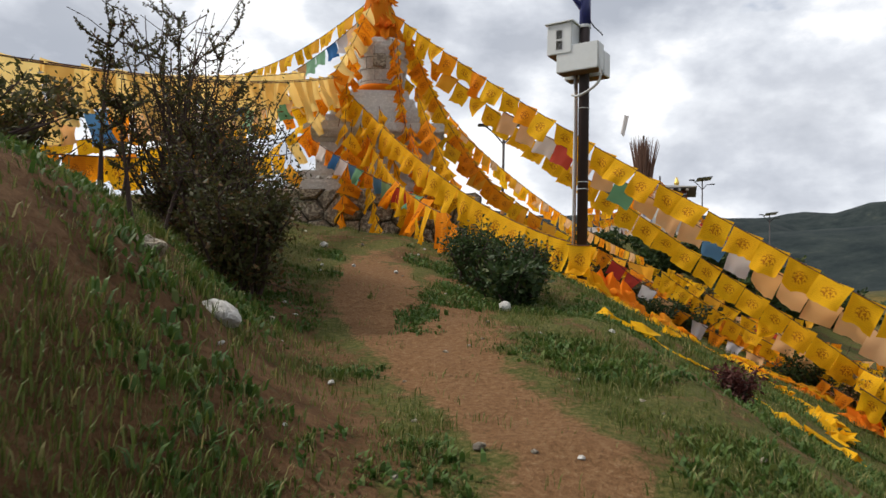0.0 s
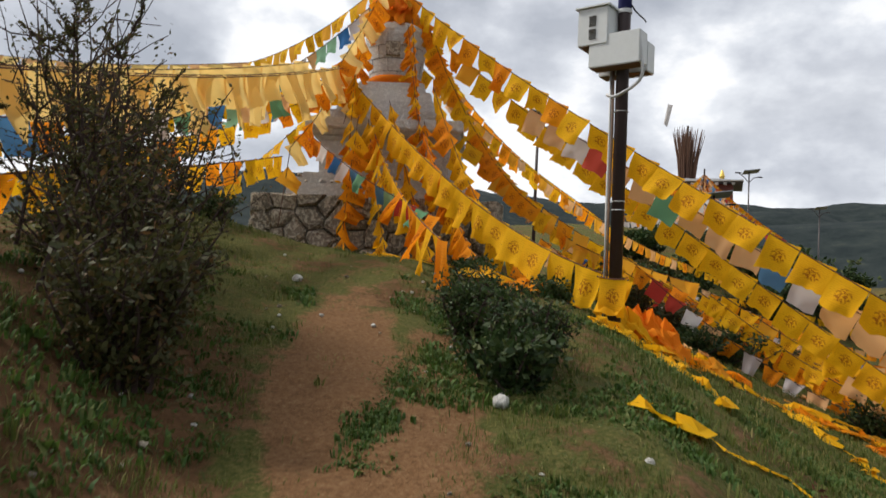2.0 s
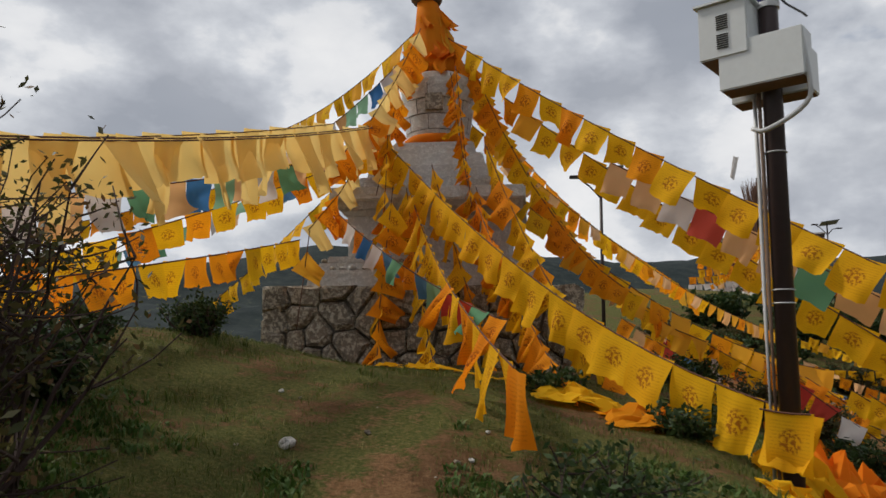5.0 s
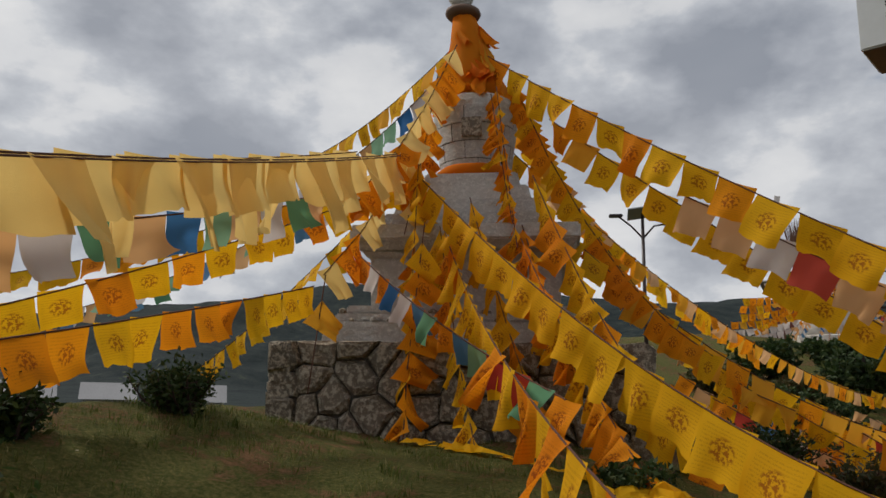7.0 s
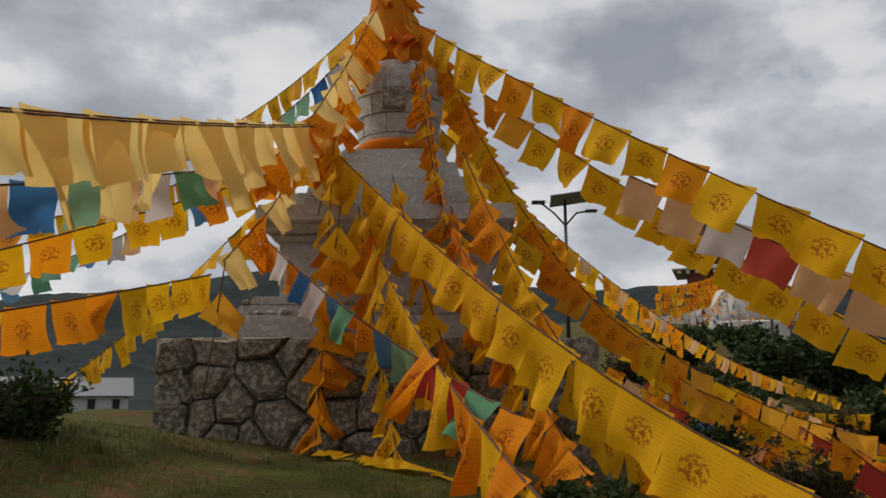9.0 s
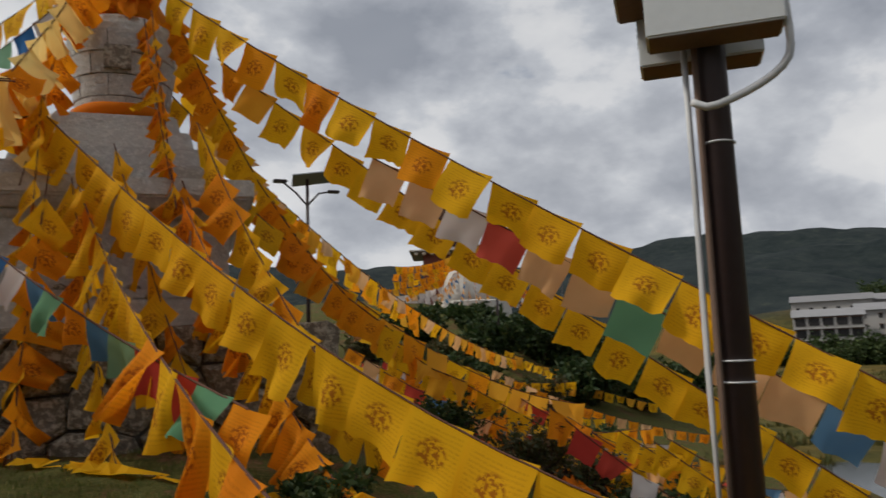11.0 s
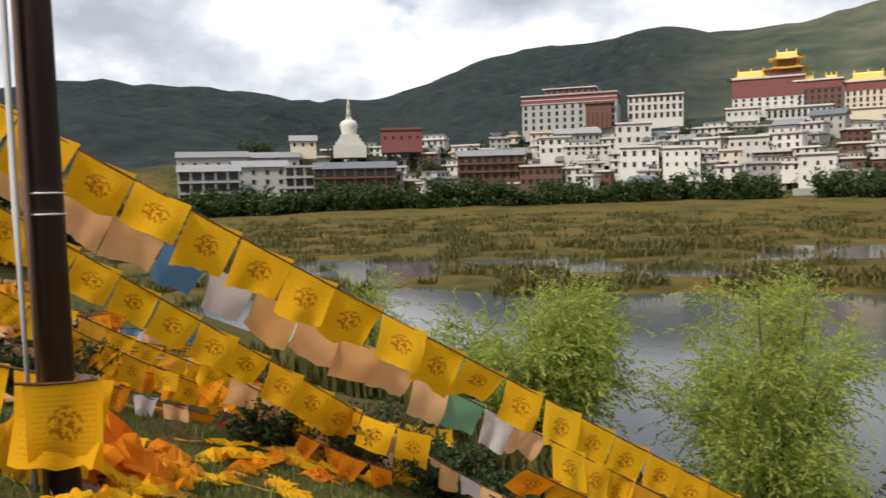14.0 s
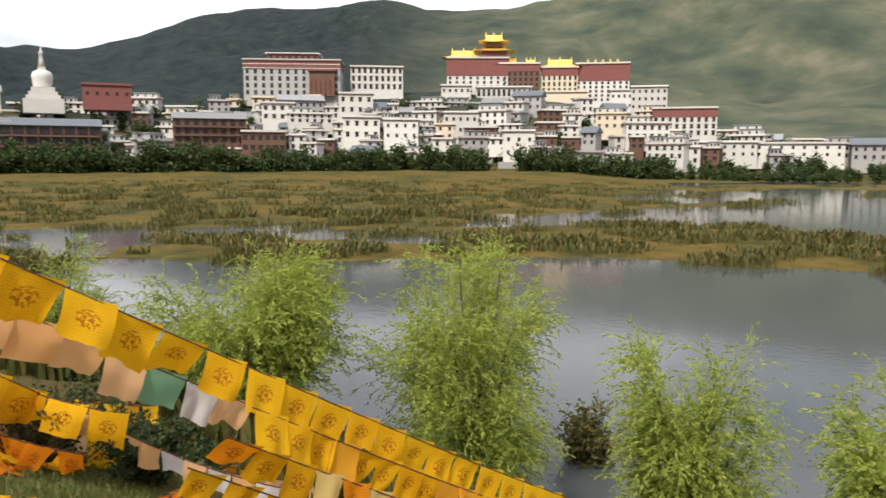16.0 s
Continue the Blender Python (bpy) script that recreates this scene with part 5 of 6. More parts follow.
between("row of pale peach flags near the shore", (6.72, 10.98, 0.61), (6.20, 8.3, 0.10), 0.12, 0.26, 0.26, [P, W_, P], ("square", "wavy"), seed=131)
between("row of orange flags drooping to the grass", (5.9, 12.9, 1.25), (5.97, 10.3, 0.42), 0.15, 0.28, 0.26, [O], ("wavy", "gathered"), seed=133)
between("yellow flags over a dark bush", (6.0, 12.0, 1.35), (6.35, 10.4, 0.72), 0.06, 0.38, 0.34, [Y], ("square",), seed=135)


# ---- willows on the shore ----
def willow(x, y, top, spread, seed, strands=1100):
    rnd = random.Random(seed)
    z0 = max(height(x, y), LAKE) - 0.1
    tall = top - z0
    st = thing("willow_tree", pose(x, y, z0), "fresh green weeping willow on the lake shore", "tree", "willows on the shore")
    wood, verts, faces = bmesh.new(), [], []
    trunk, _ = limb(wood, rnd, (0, 0, 0), (rnd.gauss(0, 0.1), rnd.gauss(0, 0.1), 1), tall * 0.5, 0.16, 0.10, 5, 0.1)
    tips = []
    for k in range(34):
        a = rnd.uniform(0, 2 * math.pi)
        q = trunk[rnd.randrange(1, len(trunk))]
        reach = spread * rnd.uniform(0.35, 1.0)
        d = Vector((math.cos(a) * reach, math.sin(a) * reach, tall * rnd.uniform(0.02, 0.52)))
        pts, _ = limb(wood, rnd, q, d, d.length, 0.05, 0.15, 5, 0.12)
        tips.extend(pts[2:])
    for _ in range(int(strands * 1.5)):
        p = rnd.choice(tips) + Vector((rnd.gauss(0, spread * 0.10), rnd.gauss(0, spread * 0.10), rnd.gauss(0.1, 0.25)))
        if p.z > tall:
            p.z = tall - rnd.random() * 0.4
        out = Vector((p.x, p.y, 0))
        v = (out.normalized() if out.length > 0.1 else Vector((1, 0, 0))) * rnd.uniform(0.1, 0.6) + Vector((rnd.gauss(0, 0.25), rnd.gauss(0, 0.25), rnd.uniform(0.1, 1.1)))
        length = rnd.uniform(0.4, 1.15)
        steps = int(length / 0.085)
        for s in range(steps):
            v = (v + Vector((0, 0, -0.12))).normalized()
            p = p + v * 0.085
            for _l in range(2):
                leaf_quads(verts, faces, p, v + Vector((rnd.gauss(0, 0.55), rnd.gauss(0, 0.55), rnd.gauss(-0.2, 0.4))), rnd.uniform(0.08, 0.15), rnd, 0.28)
    part("trunk", wood, M_BARK, st)
    crown = new("crown", from_lists("crown", verts, faces, M_WILLOW))
    crown.parent = st
    return st


willow(15.4, 12.8, 0.95, 2.0, 1, 2300)
willow(17.6, 8.3, 0.6, 2.3, 2, 2900)
willow(14.4, 3.0, -0.5, 1.1, 3, 1900)
willow(12.6, -0.1, 0.15, 1.1, 4, 1500)
willow(24.0, 23.6, 0.2, 1.5, 5, 600)


# ---- shrine on the next hill ----
def hill_shrine():
    x, y, z0 = 14.2, 48.4, 5.9
    st = thing("hill_shrine", pose(x, y, z0, 0, 0, -18), "white domed shrine before a dark tiled hall, hung with flags", "shrine")
    part("plinth", lathe(bmesh.new(), [(2.3, -2.0), (2.3, 0.5), (2.15, 0.55), (1.9, 0.56)], 28), M_WALL, st)
    part("dome", lathe(bmesh.new(), [(1.95, 0.5), (1.8, 1.1), (1.5, 1.9), (1.3, 2.3), (1.2, 2.36), (0.0, 2.4)], 28), M_WALL, st, smooth=True)
    part("mast", lathe(bmesh.new(), [(0.07, 2.3), (0.05, 4.4)], 8), M_STEEL, st)
    hall = part("hall", box_bm(-2.9, 1.7, 2.9, 6.2, -2, 3.9, bevel=0.03), M_MAROON, st)
    roof = bmesh.new()
    add_box(roof, -3.7, 2.3, 2.2, 6.9, 3.96, 4.04)
    add_box(roof, -3.6, 2.2, 2.3, 6.8, 4.04, 4.4, 0.0, 1.5)
    part("roof", roof, M_ROOF, hall, "dark flat-pitched hall roof")
    part("eave_edge", box_bm(-3.72, 2.32, 2.16, 2.2, 3.98, 4.06), M_WALL, hall, "thin white eave edge")
    part("ridge_finial", lathe(bmesh.new(), [(0.12, 4.3), (0.18, 4.6), (0.05, 5.0)], 10, 1.0, 4.2), M_GOLD, hall)
    for i in range(11):
        part("rafter_end", box_bm(-3.4 + i * 0.5, -3.2 + i * 0.5, 2.25, 2.7, 3.78, 3.92), M_WALL, hall)
    rnd = random.Random(3)
    for i in range(22):
        a = radians(-110 - i * 9.5 + rnd.uniform(-4, 4))
        r = rnd.uniform(2.4, 3.4) if i % 3 else rnd.uniform(4.0, 5.5)
        fx, fy = x + r * math.sin(a), y + r * math.cos(a)
        between("string of faded peach and orange flags round the hill shrine", (x, y, z0 + 4.1), (fx, fy, max(height(fx, fy) + 0.3, z0 + 0.2)), 0.25, 0.22, 0.26, rnd.choice(([P, P, O, W_], [O, P, R_, P], [O, Y, O], [P, W_, B_, P])), ("wavy", "gathered"), seed=101 + i)
    for i in range(6):
        between("row of orange flags along the shrine hall", (x + 0.2, y + 1.4, z0 + 3.9 - i * 0.4), (x - 4.3 - 0.2 * i, y - 0.2 + i * 0.1, z0 + 2.6 - i * 0.42), 0.3, 0.42, 0.44, [O, Y, O, A] if i < 4 else [W_, P, W_], ("square", "wavy"), seed=141 + i)


hill_shrine()


def twig_mast(x, y, base, top, label):
    """A mast with a bundle of dry twigs and a flag at its head."""
    st = thing("twig_mast", pose(x, y, 0), label, "mast")
    rnd = random.Random(int(x * 10))
    part("post", lathe(bmesh.new(), [(0.09, base), (0.07, top + 0.5)], 10), M_BARK, st)
    bundle = bmesh.new()
    for i in range(90):
        a, r = rnd.uniform(0, 6.28), rnd.uniform(0.05, 0.75)
        tube(bundle, [(r * 0.6 * math.cos(a), r * 0.6 * math.sin(a), top - 3.9 - rnd.random() * 0.6), (r * math.cos(a), r * math.sin(a), top - 1.8),
                      (r * 1.6 * math.cos(a), r * 1.6 * math.sin(a), top + rnd.uniform(-0.2, 0.4))], [0.05, 0.04, 0.012], 4)
    tagged(part("twig_sheaf", bundle, M_TIMBER, st, "bundle of dry reddish twigs"), kind="stuff")
    part("cloth_band", lathe(bmesh.new(), [(0.6, top - 3.9), (0.7, top - 3.5), (0.65, top - 3.2)], 14, wobble=0.2), M_WHITE, st)
    fl = new("flag", flag_shape(M_WHITE, "wavy", 1))
    fl.parent = st
    fl.matrix_basis = pose(-1.4, 0, top + 2.0, 0, 12, 0) @ Matrix.Diagonal((0.35, 0.5, 1.5, 1))
    return st


twig_mast(14.5, 53.5, height(14.5, 53.5) - 0.1, 13.6, "tall mast with a bundle of dry twigs")
street_lamp(11.0, 36.0, 7.0)
for x, y, top in ((21.0, 60.0, 12.2), (33.0, 75.0, 11.5)):
    street_lamp(x, y, top)


# ---- town across the lake ----
WIN = mesh_of("window", box_bm(-0.5, 0.5, -0.10, 0.10, 0, 1), M_WINDOW)
SILL = mesh_of("window_trim", box_bm(-0.62, 0.62, -0.22, 0.10, -0.10, 0.0), M_WALL)
LINTEL = mesh_of("window_lintel", box_bm(-0.66, 0.66, -0.26, 0.10, 1.0, 1.14), M_TIMBER)
LAKE_FRONT = Vector((-0.3, 6.1, 0))


def house(x, y, z, w, h, storeys, label, wall=None, roof="flat", depth=9.0, turn=0.0, bays=None, win=(1.1, 1.4), band=None, top_wall=None, name="house", category="house", balcony=False, group="houses across the lake", attic=None):
    wall = wall or M_WALL
    rz = math.degrees(math.atan2(y - LAKE_FRONT.y, x - LAKE_FRONT.x)) - 90 + turn
    st = thing(name, pose(x, y, z, 0, 0, rz), label, category, group)
    part("wall", box_bm(-w / 2, w / 2, 0, depth, -5, h, taper=0.02 * h * 0.5), wall, st)
    if band:
        part("frieze", box_bm(-w / 2 - 0.06, w / 2 + 0.06, -0.08, depth + 0.08, h * (1 - band), h + 0.02), top_wall or M_MAROON, st, "maroon twig frieze under the roof")
    if roof == "flat":
        r = bmesh.new()
        add_box(r, -w / 2 - 0.30, w / 2 + 0.30, -0.35, 0.0, h + 0.02, h + 0.85)
        add_box(r, -w / 2 - 0.30, w / 2 + 0.30, depth, depth + 0.35, h + 0.02, h + 0.85)
        add_box(r, -w / 2 - 0.30, -w / 2, 0.0, depth, h + 0.02, h + 0.85)
        add_box(r, w / 2, w / 2 + 0.30, 0.0, depth, h + 0.02, h + 0.85)
        part("parapet", r, wall if wall is not M_TIMBER else M_WALL, st)
        part("roof_slab", box_bm(-w / 2 - 0.5, w / 2 + 0.5, -0.6, depth + 0.5, h - 0.22, h + 0.02), M_TIMBER, st, "dark timber eave line")
        part("terrace_roof", box_bm(-w / 2, w / 2, 0.0, depth, h + 0.02, h + 0.3), M_ROOF, st)
    if attic:
        a0, a1, ah = attic
        part("attic", box_bm(a0 * w, a1 * w, depth * 0.35, depth - 0.3, h + 0.2, h + ah), wall if wall is not M_TIMBER else M_WALL, st, "set-back upper room")
        part("attic_roof", box_bm(a0 * w - 0.4, a1 * w + 0.4, depth * 0.35 - 0.5, depth, h + ah, h + ah + 0.3), M_ROOF, st)
        for k in range(3):
            m = Matrix.Translation(((a0 + (a1 - a0) * (k + 0.5) / 3) * w, depth * 0.35 - 0.02, h + 0.2 + ah * 0.3)) @ Matrix.Diagonal((0.9, 1, ah * 0.4, 1))
            piece("window", WIN, st, m)
    if roof == "pitched":
        r = bmesh.new()
        vs = [r.verts.new(c) for c in ((-w / 2 - 0.7, -1.0, h), (w / 2 + 0.7, -1.0, h), (w / 2 + 0.7, depth + 0.6, h), (-w / 2 - 0.7, depth + 0.6, h),
                                       (-w / 2 - 0.7, depth * 0.45, h + 2.9), (w / 2 + 0.7, depth * 0.45, h + 2.9))]
        for f in ((0, 1, 5, 4), (2, 3, 4, 5), (0, 4, 3), (1, 2, 5), (3, 2, 1, 0)):
            r.faces.new([vs[i] for i in f])
        part("roof", r, M_ROOF_BLUE if int(x) % 2 else M_ROOF, st, "low pitched sheet roof")
    bays = bays or max(2, int(w / 3.2))
    sh = h * (1 - (band or 0)) / storeys
    for s in range(storeys):
        for b in range(bays):
            ww, wh = win[0], min(win[1], sh * 0.62)
            px = -w / 2 + (b + 0.5) * w / bays
            pz = s * sh + sh * 0.24
            m = Matrix.Translation((px, -0.02, pz)) @ Matrix.Diagonal((ww, 1, wh, 1))
            wdw = piece("window", WIN, st, m)
            if storeys <= 3 and w < 30:
                piece("lintel", LINTEL, wdw, Matrix.Identity(4))
    if balcony:
        for s in range(1, storeys):
            part("balcony_rail", box_bm(-w / 2, w / 2, -1.5, -1.38, s * sh, s * sh + 0.5), wall, st)
            part("balcony_floor", box_bm(-w / 2, w / 2, -1.5, 0, s * sh - 0.15, s * sh), wall, st)
        for b in range(bays + 1):
            px = -w / 2 + b * w / bays
            part("balcony_post", box_bm(px - 0.14, px + 0.14, -1.5, -1.25, 0, h), wall, st)
    return st


def gold_roof(parent, x, y, z, w, d, h, label="gilded upturned temple roof"):
    r = bmesh.new()
    n = 8
    prev = None
    for i in range(n + 1):
        k = i / n
        s = 1 - k
        hw, hd = w / 2 * (0.12 + 0.88 * s ** 1.5) + (0.1 if k == 0 else 0), d / 2 * (0.02 + 0.98 * s ** 1.5)
        hw = max(hw, w * 0.28)
        zz = z + h * k
        ring = []
        for cx, cy in ((-1, -1), (0, -1), (1, -1), (1, 0), (1, 1), (0, 1), (-1, 1), (-1, 0)):
            lift = 0.16 * h if (cx and cy and i == 0) else 0
            ring.append(r.verts.new((x + cx * hw, y + cy * hd, zz + lift)))
        if prev:
            for j in range(8):
                r.faces.new((prev[j], prev[(j + 1) % 8], ring[(j + 1) % 8], ring[j]))
        else:
            r.faces.new(ring[::-1])
        prev = ring
    r.faces.new(prev)
    rf = part("gold_roof", r, M_GOLD, parent, label)
    for k in (-0.26, 0.0, 0.26):
        part("finial", lathe(bmesh.new(), [(0.25, z + h), (0.4, z + h + 0.5), (0.1, z + h + 1.4), (0.02, z + h + 2.0)], 8, x + k * w, y), M_GOLD, rf)
    return rf


white = "whitewashed flat-roofed monastery house with dark windows"
# white reliquary stupa
ws = thing("white_stupa", pose(298.5, 224.2, 24.5, 0, 0, -53), "tall whitewashed reliquary stupa with a spire", "stupa")
for w, z0, z1 in ((15.5, -4, 2.0), (13.2, 2.0, 3.6), (11.0, 3.6, 5.2), (9.0, 5.2, 7.0)):
    part("terrace", box_bm(-w / 2, w / 2, -w / 2, w / 2, z0, z1, bevel=0.1), M_WALL, ws)
part("dome", lathe(bmesh.new(), [(3.7, 7.0), (3.6, 7.6), (4.0, 10.6), (4.2, 12.0), (3.5, 13.6), (1.8, 14.4)], 28), M_WALL, ws, smooth=True)
part("harmika", box_bm(-1.5, 1.5, -1.5, 1.5, 14.2, 15.6, bevel=0.1), M_WALL, ws)
part("spire", lathe(bmesh.new(), [(1.2, 15.6), (0.9, 18.5), (0.6, 21.0), (1.0, 21.3), (0.9, 21.8), (0.35, 22.2), (0.45, 22.9), (0.05, 24.6)], 18), M_WALL, ws, smooth=True)
house(282, 239, 25.5, 12, 3.4, 1, "low cream gate house by the white stupa", M_MASONRY, "pitched", 8, bays=3)

house(314.3, 204.6, 28, 20, 6, 1, "low maroon hall with a flat roof", M_MAROON, bays=5)
great = house(378, 142.2, 33.5, 49, 18.0, 4, "large grey and maroon assembly hall with many windows", M_WALL_GREY, "flat", 26, -8, 12, (1.5, 2.2), 0.22, M_MAROON, "assembly_hall", "temple")
part("upper_storey", box_bm(-13, 13, 4, 20, 18.3, 21.8, bevel=0.05), M_MAROON, great)
part("upper_roof", box_bm(-14, 14, 3, 21, 21.8, 22.3, bevel=0.05), M_WALL, great)
for z, out in ((13.9, 0.35), (16.0, 0.25), (18.36, 0.5)):
    part("cornice", box_bm(-24.5 - out, 24.5 + out, -out, 0.0, z, z + 0.35), M_WALL, great, "white cornice line")
for k in range(8):
    piece("window", WIN, great, Matrix.Translation((-11 + k * 3.2, 3.98, 18.9)) @ Matrix.Diagonal((1.5, 1, 1.9, 1)))
part("portico_roof", box_bm(8.2, 22.8, -3.6, 0.0, 12.5, 13.1, bevel=0.05), M_MAROON, great)
part("portico", box_bm(9, 22, -2.5, 0.0, 0, 12.5, bevel=0.05), M_TIMBER, great, "painted timber portico")
for i in range(6):
    part("portico_column", box_bm(9.3 + i * 2.4, 9.9 + i * 2.4, -3.2, -2.5, 0, 8.5, bevel=0.05), M_MAROON, great)
house(403, 103.8, 38, 28, 12.5, 3, "white college building with rows of dark windows", M_WALL, bays=9, win=(1.5, 2.4))

gm = house(424.4, 52, 38, 34, 19, 4, "maroon and white main temple under gilded roofs", M_WALL, "flat", 24, 0, 9, (1.3, 2.2), 0.5, M_MAROON, "main_temple", "temple")
gold_roof(gm, -8, 10, 19.4, 24, 19, 5.0)
part("upper_shrine", box_bm(2, 16, 5, 19, 19.0, 23.5, bevel=0.05), M_MAROON, gm)
gold_roof(gm, 9, 12, 23.5, 23, 18, 4.4)
part("top_shrine", box_bm(4.5, 13.5, 8, 16, 26.0, 28.8, bevel=0.05), M_TIMBER, gm)
gold_roof(gm, 9, 12, 28.8, 17, 14, 4.4)
gw = house(426.5, 30, 38, 24, 16, 4, "timber-fronted temple wing with small gilded roofs", M_TIMBER, "flat", 20, 0, 8, (1.3, 2.0), 0.25, M_MAROON, "temple_wing", "temple")
gold_roof(gw, -5, 8, 16.4, 14, 11, 3.6)
gold_roof(gw, 7, 8, 16.4, 9, 9, 2.6)
gr = house(430, 7.2, 38, 20, 14, 3, "temple hall with a wide gilded roof", M_MASONRY, "flat", 20, 0, 7, (1.2, 2.0), 0.3, M_MAROON, "temple_hall", "temple")
gold_roof(gr, 0, 9, 14.4, 24, 18, 5.0)
rr = house(431, -16, 33.5, 29, 20.5, 5, "maroon temple with stepped parapets and gold finials", M_WALL, "flat", 20, 0, 9, (1.3, 2.0), 0.45, M_MAROON, "side_temple", "temple")
for i in range(5):
    part("roof_banner", lathe(bmesh.new(), [(0.5, 14), (0.55, 22.3), (0.2, 23.0)], 8, -8 + i * 4, 1.0), M_GOLD, rr)
house(417, 36.7, 28.5, 30, 12, 2, "long white hall below the temple with tall windows", M_WALL, bays=11, win=(1.5, 3.6), depth=8)
house(419.7, 7, 30, 29, 8, 1, "tall cream retaining wall beneath the temple", M_MASONRY, bays=2, win=(0.6, 0.6), depth=7)
house(421, -40, 28.5, 19, 12, 3, "white house with rows of windows", M_WALL, bays=6)
house(424, -26, 29, 12, 10, 2, "white house with rows of windows", M_WALL, bays=4)
house(410, 62, 28, 16, 13, 3, white, M_WALL, bays=5)
house(371.3, 106.8, 24, 17, 10, 2, white, M_WALL, bays=4, win=(1.5, 2.0))
house(350.2, 139.3, 20, 15.5, 8, 2, white, M_WALL, bays=4, win=(1.6, 1.8))
house(343, 96.6, 11, 17, 10, 2, white, M_WALL, bays=4, win=(1.5, 2.0))
house(347.1, 78.9, 11, 16, 9, 2, white, M_WALL, bays=4)
house(361.7, 53.1, 14, 16.5, 10, 2, white, M_WALL, bays=5)
house(370.4, -50.9, 13, 29, 13, 3, "white monastery block with a maroon top storey", M_WALL, bays=9, band=0.3, win=(1.4, 2.0))
house(352, -62, 3.5, 34, 6.5, 2, white, M_WALL, bays=9)
house(350, -96, 3.5, 36, 6, 2, "long low white house with a timber gate front", M_WALL, bays=8)
tower = house(339.2, 24.1, -2.5, 14, 17, 3, "white gate tower with stepped plinth at the shore", M_WALL, bays=3)
part("stepped_plinth", box_bm(-9, 9, -3, 0.0, -3, 3.5, bevel=0.1), M_WALL_GREY, tower)
wood = "timber-fronted house with a low grey pitched roof"
house(214, 230.2, 0.5, 23, 13, 3, "three-storey grey timber house with open galleries", M_WALL_GREY, "pitched", 12, 0, 5, (3.4, 2.9), balcony=True)
house(238.6, 226.5, 3.5, 22, 12, 3, "grey plastered house with a low pitched roof", M_WALL_GREY, "pitched", 12, 0, 4, (1.4, 1.6))
house(242.9, 257.8, 16, 30, 5, 1, "long grey sheet-roofed house on the slope", M_WALL_GREY, "pitched", 14, 0, 6, (1.4, 1.4))
house(266.9, 247.4, 16, 28, 5, 1, "long grey sheet-roofed house on the slope", M_WALL_GREY, "pitched", 14, 0, 6, (1.4, 1.4))
house(248.2, 211, 2, 16, 13, 3, "three-storey grey timber house with open galleries", M_WALL_GREY, "flat", 10, 0, 4, (2.9, 2.8), balcony=True)
house(259.3, 193.3, 2, 34, 12, 3, "wide dark timber house with white balconies", M_TIMBER, "pitched", 12, 0, 8, (3.4, 2.6), balcony=True)
house(273.7, 186, 3, 12, 9, 2, "grey gallery house with open bays", M_WALL_GREY, "flat", 8, 0, 3, (2.2, 2.2), balcony=True)
house(310.8, 155.1, 8, 30, 11, 3, wood, M_TIMBER, "pitched", 12, 0, 8, (1.8, 1.8), balcony=True)
house(317.1, 133.5, 5, 19, 8.5, 2, "red-brown timber-fronted house on the slope", M_TIMBER, "flat", 10, 0, 6, (1.8, 1.8))
rt = random.Random(77)
for row, (r, z) in enumerate(((340, 3.5), (352, 8.5), (364, 13.0), (377, 18.0), (390, 23.0), (402, 27.5))):
    az = 45.0
    while az < (116 if row < 3 else 106 if row < 4 else 96):
        w = rt.choice((6.5, 8, 9.5, 12, 15, 20)) * rt.uniform(0.85, 1.15)
        az += math.degrees(w / r) * rt.choice((1.02, 1.1, 1.3, 1.8))
        rr_, aa = r + rt.uniform(-8, 8) + 22 * smooth(az, 96, 104), radians(az)
        x, y = -0.3 + rr_ * math.sin(aa), 6.1 + rr_ * math.cos(aa)
        zz = z * lerp(az, (44, 56, 70, 92, 100, 112), (0.6, 0.85, 1.0, 1.0, 0.62, 0.5)) - 1 + rt.uniform(-1.8, 1.8)
        style, h = rt.random(), rt.choice((3.4, 4.4, 5.6, 6.8)) * rt.uniform(0.9, 1.1)
        storeys, turn = (1 if h < 4.2 else 2), rt.uniform(-28, 28)
        upper = rt.choice((None, None, (-0.45, 0.05, 2.9), (-0.1, 0.45, 2.7), (-0.3, 0.3, 3.1)))
        if style < 0.50:
            house(x, y, zz, w, h, storeys, white, M_WALL, turn=turn, depth=8, win=(1.3, 1.7), attic=upper)
        elif style < 0.62:
            house(x, y, zz, w, h, storeys, "cream plastered flat-roofed house", M_MASONRY, turn=turn, depth=8, win=(1.2, 1.4), attic=upper)
        elif style < 0.76:
            house(x, y, zz, w, h, storeys, "grey plastered flat-roofed house", M_WALL_GREY, turn=turn, depth=8, win=(1.2, 1.4), attic=upper)
        elif style < 0.90:
            house(x, y, zz, w, h, storeys, "grey house with a low pitched sheet roof", M_WALL_GREY, "pitched", 8, turn)
        else:
            house(x, y, zz, w, h, storeys, "red-brown timber-fronted house on the slope", M_TIMBER, "flat", 8, turn, win=(1.5, 1.5), attic=upper)
for x, y, w in ((-62, 128, 11), (-78, 130, 8), (-92, 126, 10), (-108, 124, 9)):
    house(x, y, height(x, y), w, 2.8, 1, "low white farmhouse with a grey sheet roof", M_WALL, "pitched", 8, 0, group="farmhouses in the valley")


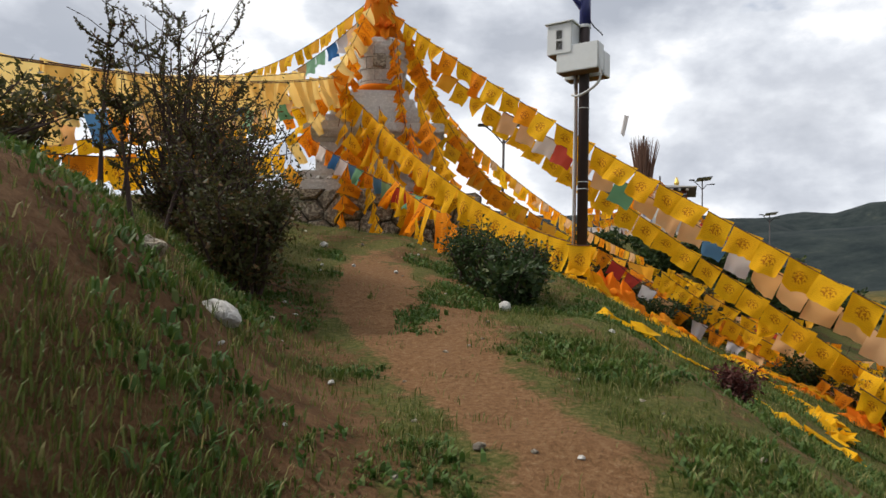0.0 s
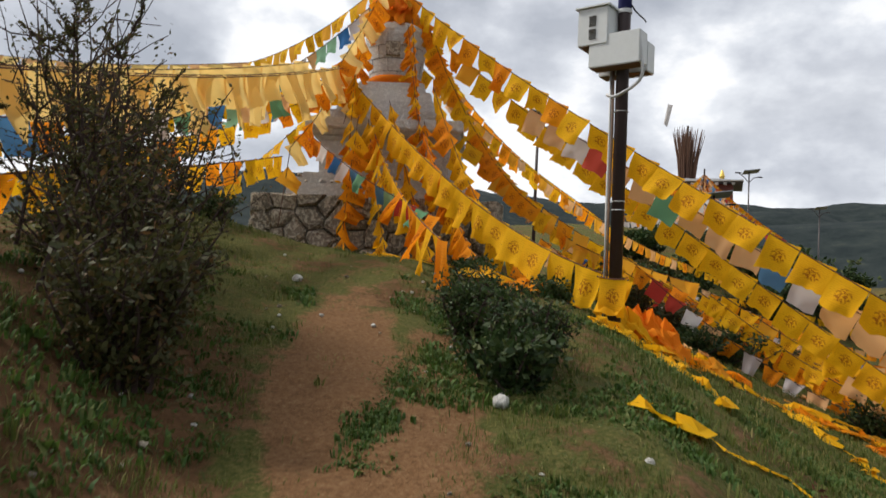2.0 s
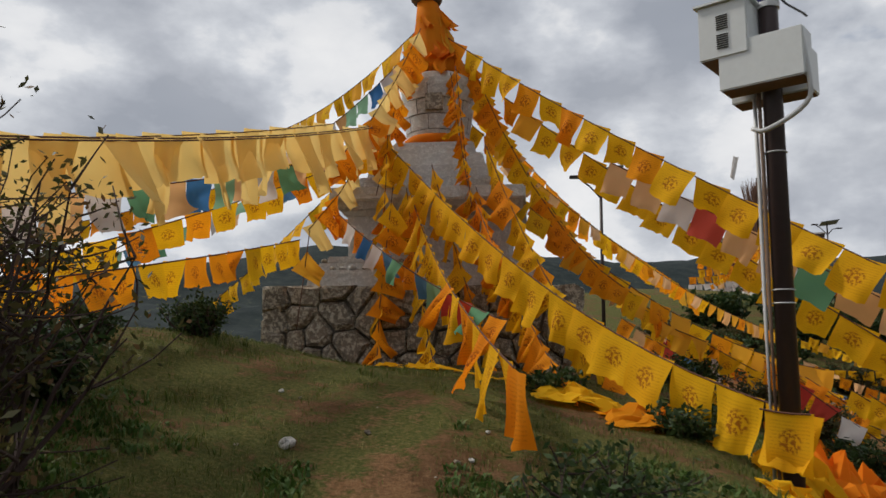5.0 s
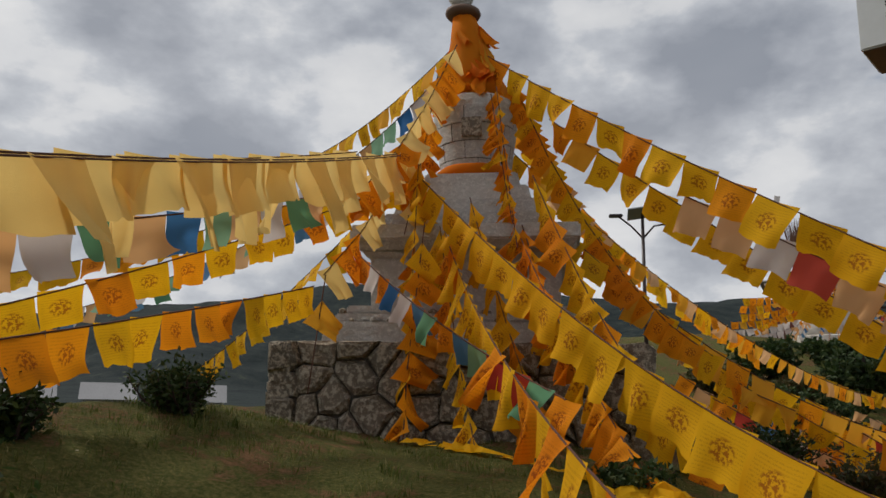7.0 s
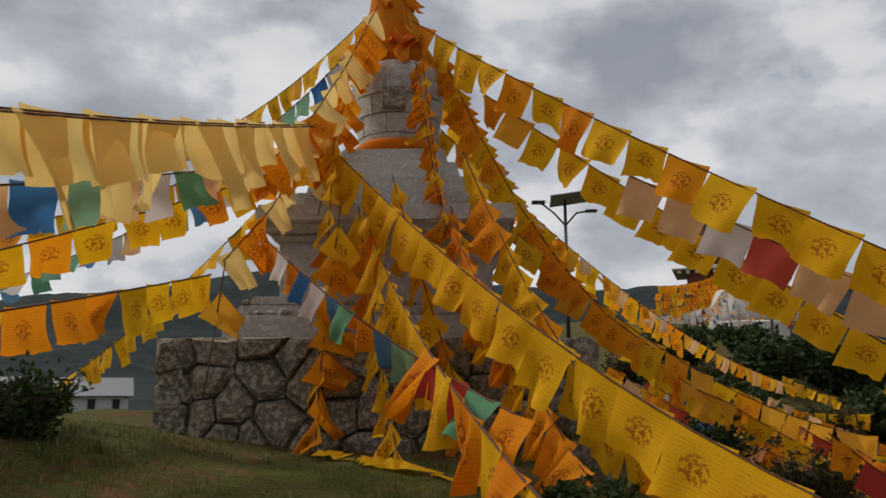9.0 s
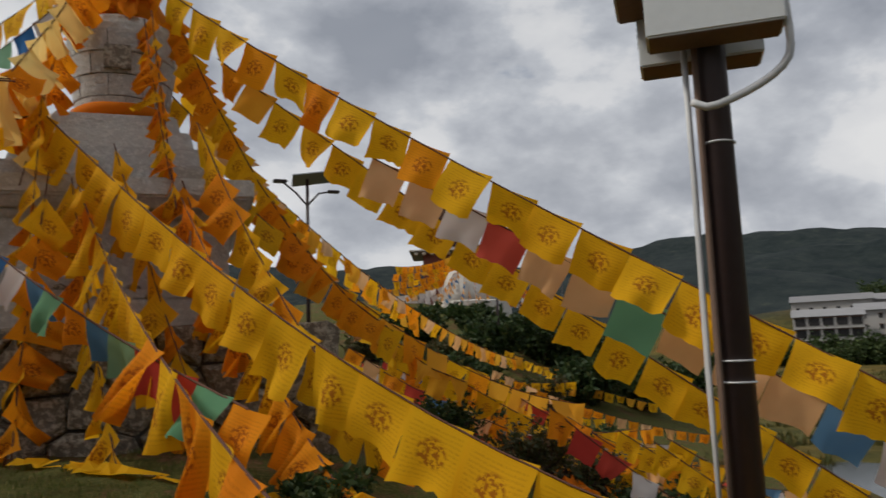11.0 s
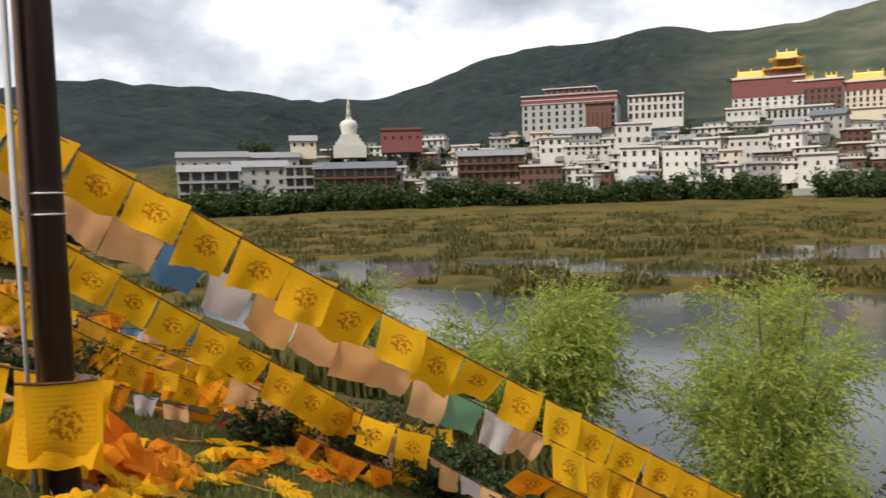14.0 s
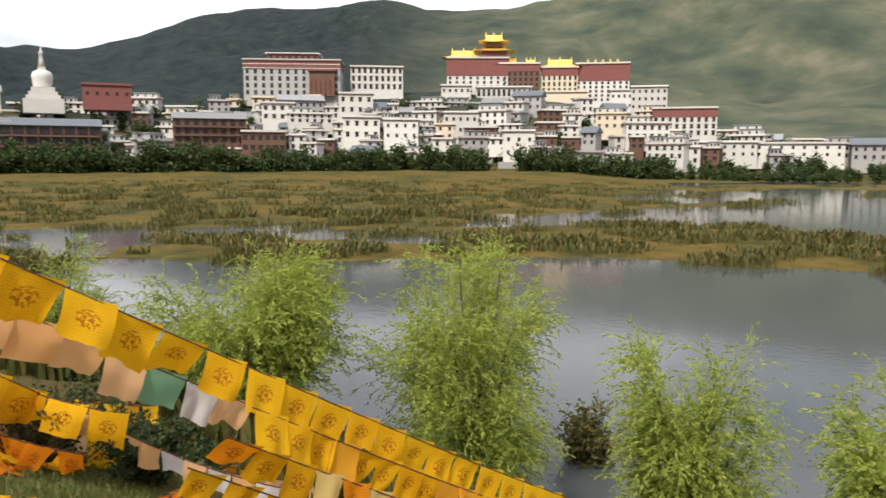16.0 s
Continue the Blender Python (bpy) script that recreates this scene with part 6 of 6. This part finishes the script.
# ---- trees along the far shore ----
def far_tree(seed, tall, spread, slim=False):
    rnd = random.Random(seed)
    wood, verts, faces = bmesh.new(), [], []
    trunk, _ = limb(wood, rnd, (0, 0, -0.5), (0, 0, 1), tall * 0.6, 0.2, 0.08, 4, 0.2)
    clumps = []
    for _ in range(16):
        q = trunk[rnd.randrange(1, len(trunk))]
        a = rnd.uniform(0, 6.28)
        d = Vector((math.cos(a) * spread, math.sin(a) * spread, tall * rnd.uniform(0.05, 0.5)))
        pts, _ = limb(wood, rnd, q, d, d.length * rnd.uniform(0.5, 1), 0.07, 0.2, 3, 0.1)
        clumps += pts[1:]
    for _ in range(620):
        c = rnd.choice(clumps) + Vector((rnd.gauss(0, spread * 0.22), rnd.gauss(0, spread * 0.22), rnd.gauss(0, tall * 0.09)))
        leaf_quads(verts, faces, c, (rnd.gauss(0, 1), rnd.gauss(0, 1), rnd.gauss(0, 1)), rnd.uniform(0.5, 1.0), rnd, 0.8)
    st = thing("shore_tree", pose(0, 0, -60), "dark green tree in the row on the far shore", "tree", "trees on the far shore")
    part("trunk", wood, M_BARK, st)
    cr = new("crown", from_lists("crown", verts, faces, M_TREE))
    cr.parent = st
    return st


KINDS = [far_tree(1, 8, 2.4), far_tree(2, 6.5, 2.6), far_tree(3, 9.5, 2.2), far_tree(4, 5, 2.6)]
used = set()
for i in range(230):
    az = 36 + 74 * (i + rt.random()) / 230
    if abs(az - 86.0) < 1.3:
        continue
    r = lerp(az, (36, 44, 56, 70, 98, 110), (283, 288, 300, 318, 326, 334)) + rt.uniform(-6, 9)
    x, y = -0.3 + r * math.sin(radians(az)), 6.1 + r * math.cos(radians(az))
    k = rt.randrange(4)
    m = pose(x, y, height(x, y) - 0.2, 0, 0, rt.uniform(0, 360)) @ Matrix.Scale(rt.uniform(0.85, 1.35) * (0.55 if az > 98 else 1.0), 4)
    if k not in used:
        used.add(k)
        KINDS[k].matrix_world = m
    else:
        copy_thing(KINDS[k], m)
for i in range(150):
    az, r = rt.uniform(46, 112), rt.uniform(336, 400)
    x, y = -0.3 + r * math.sin(radians(az)), 6.1 + r * math.cos(radians(az))
    copy_thing(KINDS[rt.randrange(4)], pose(x, y, height(x, y) - 0.2, 0, 0, rt.uniform(0, 360)))
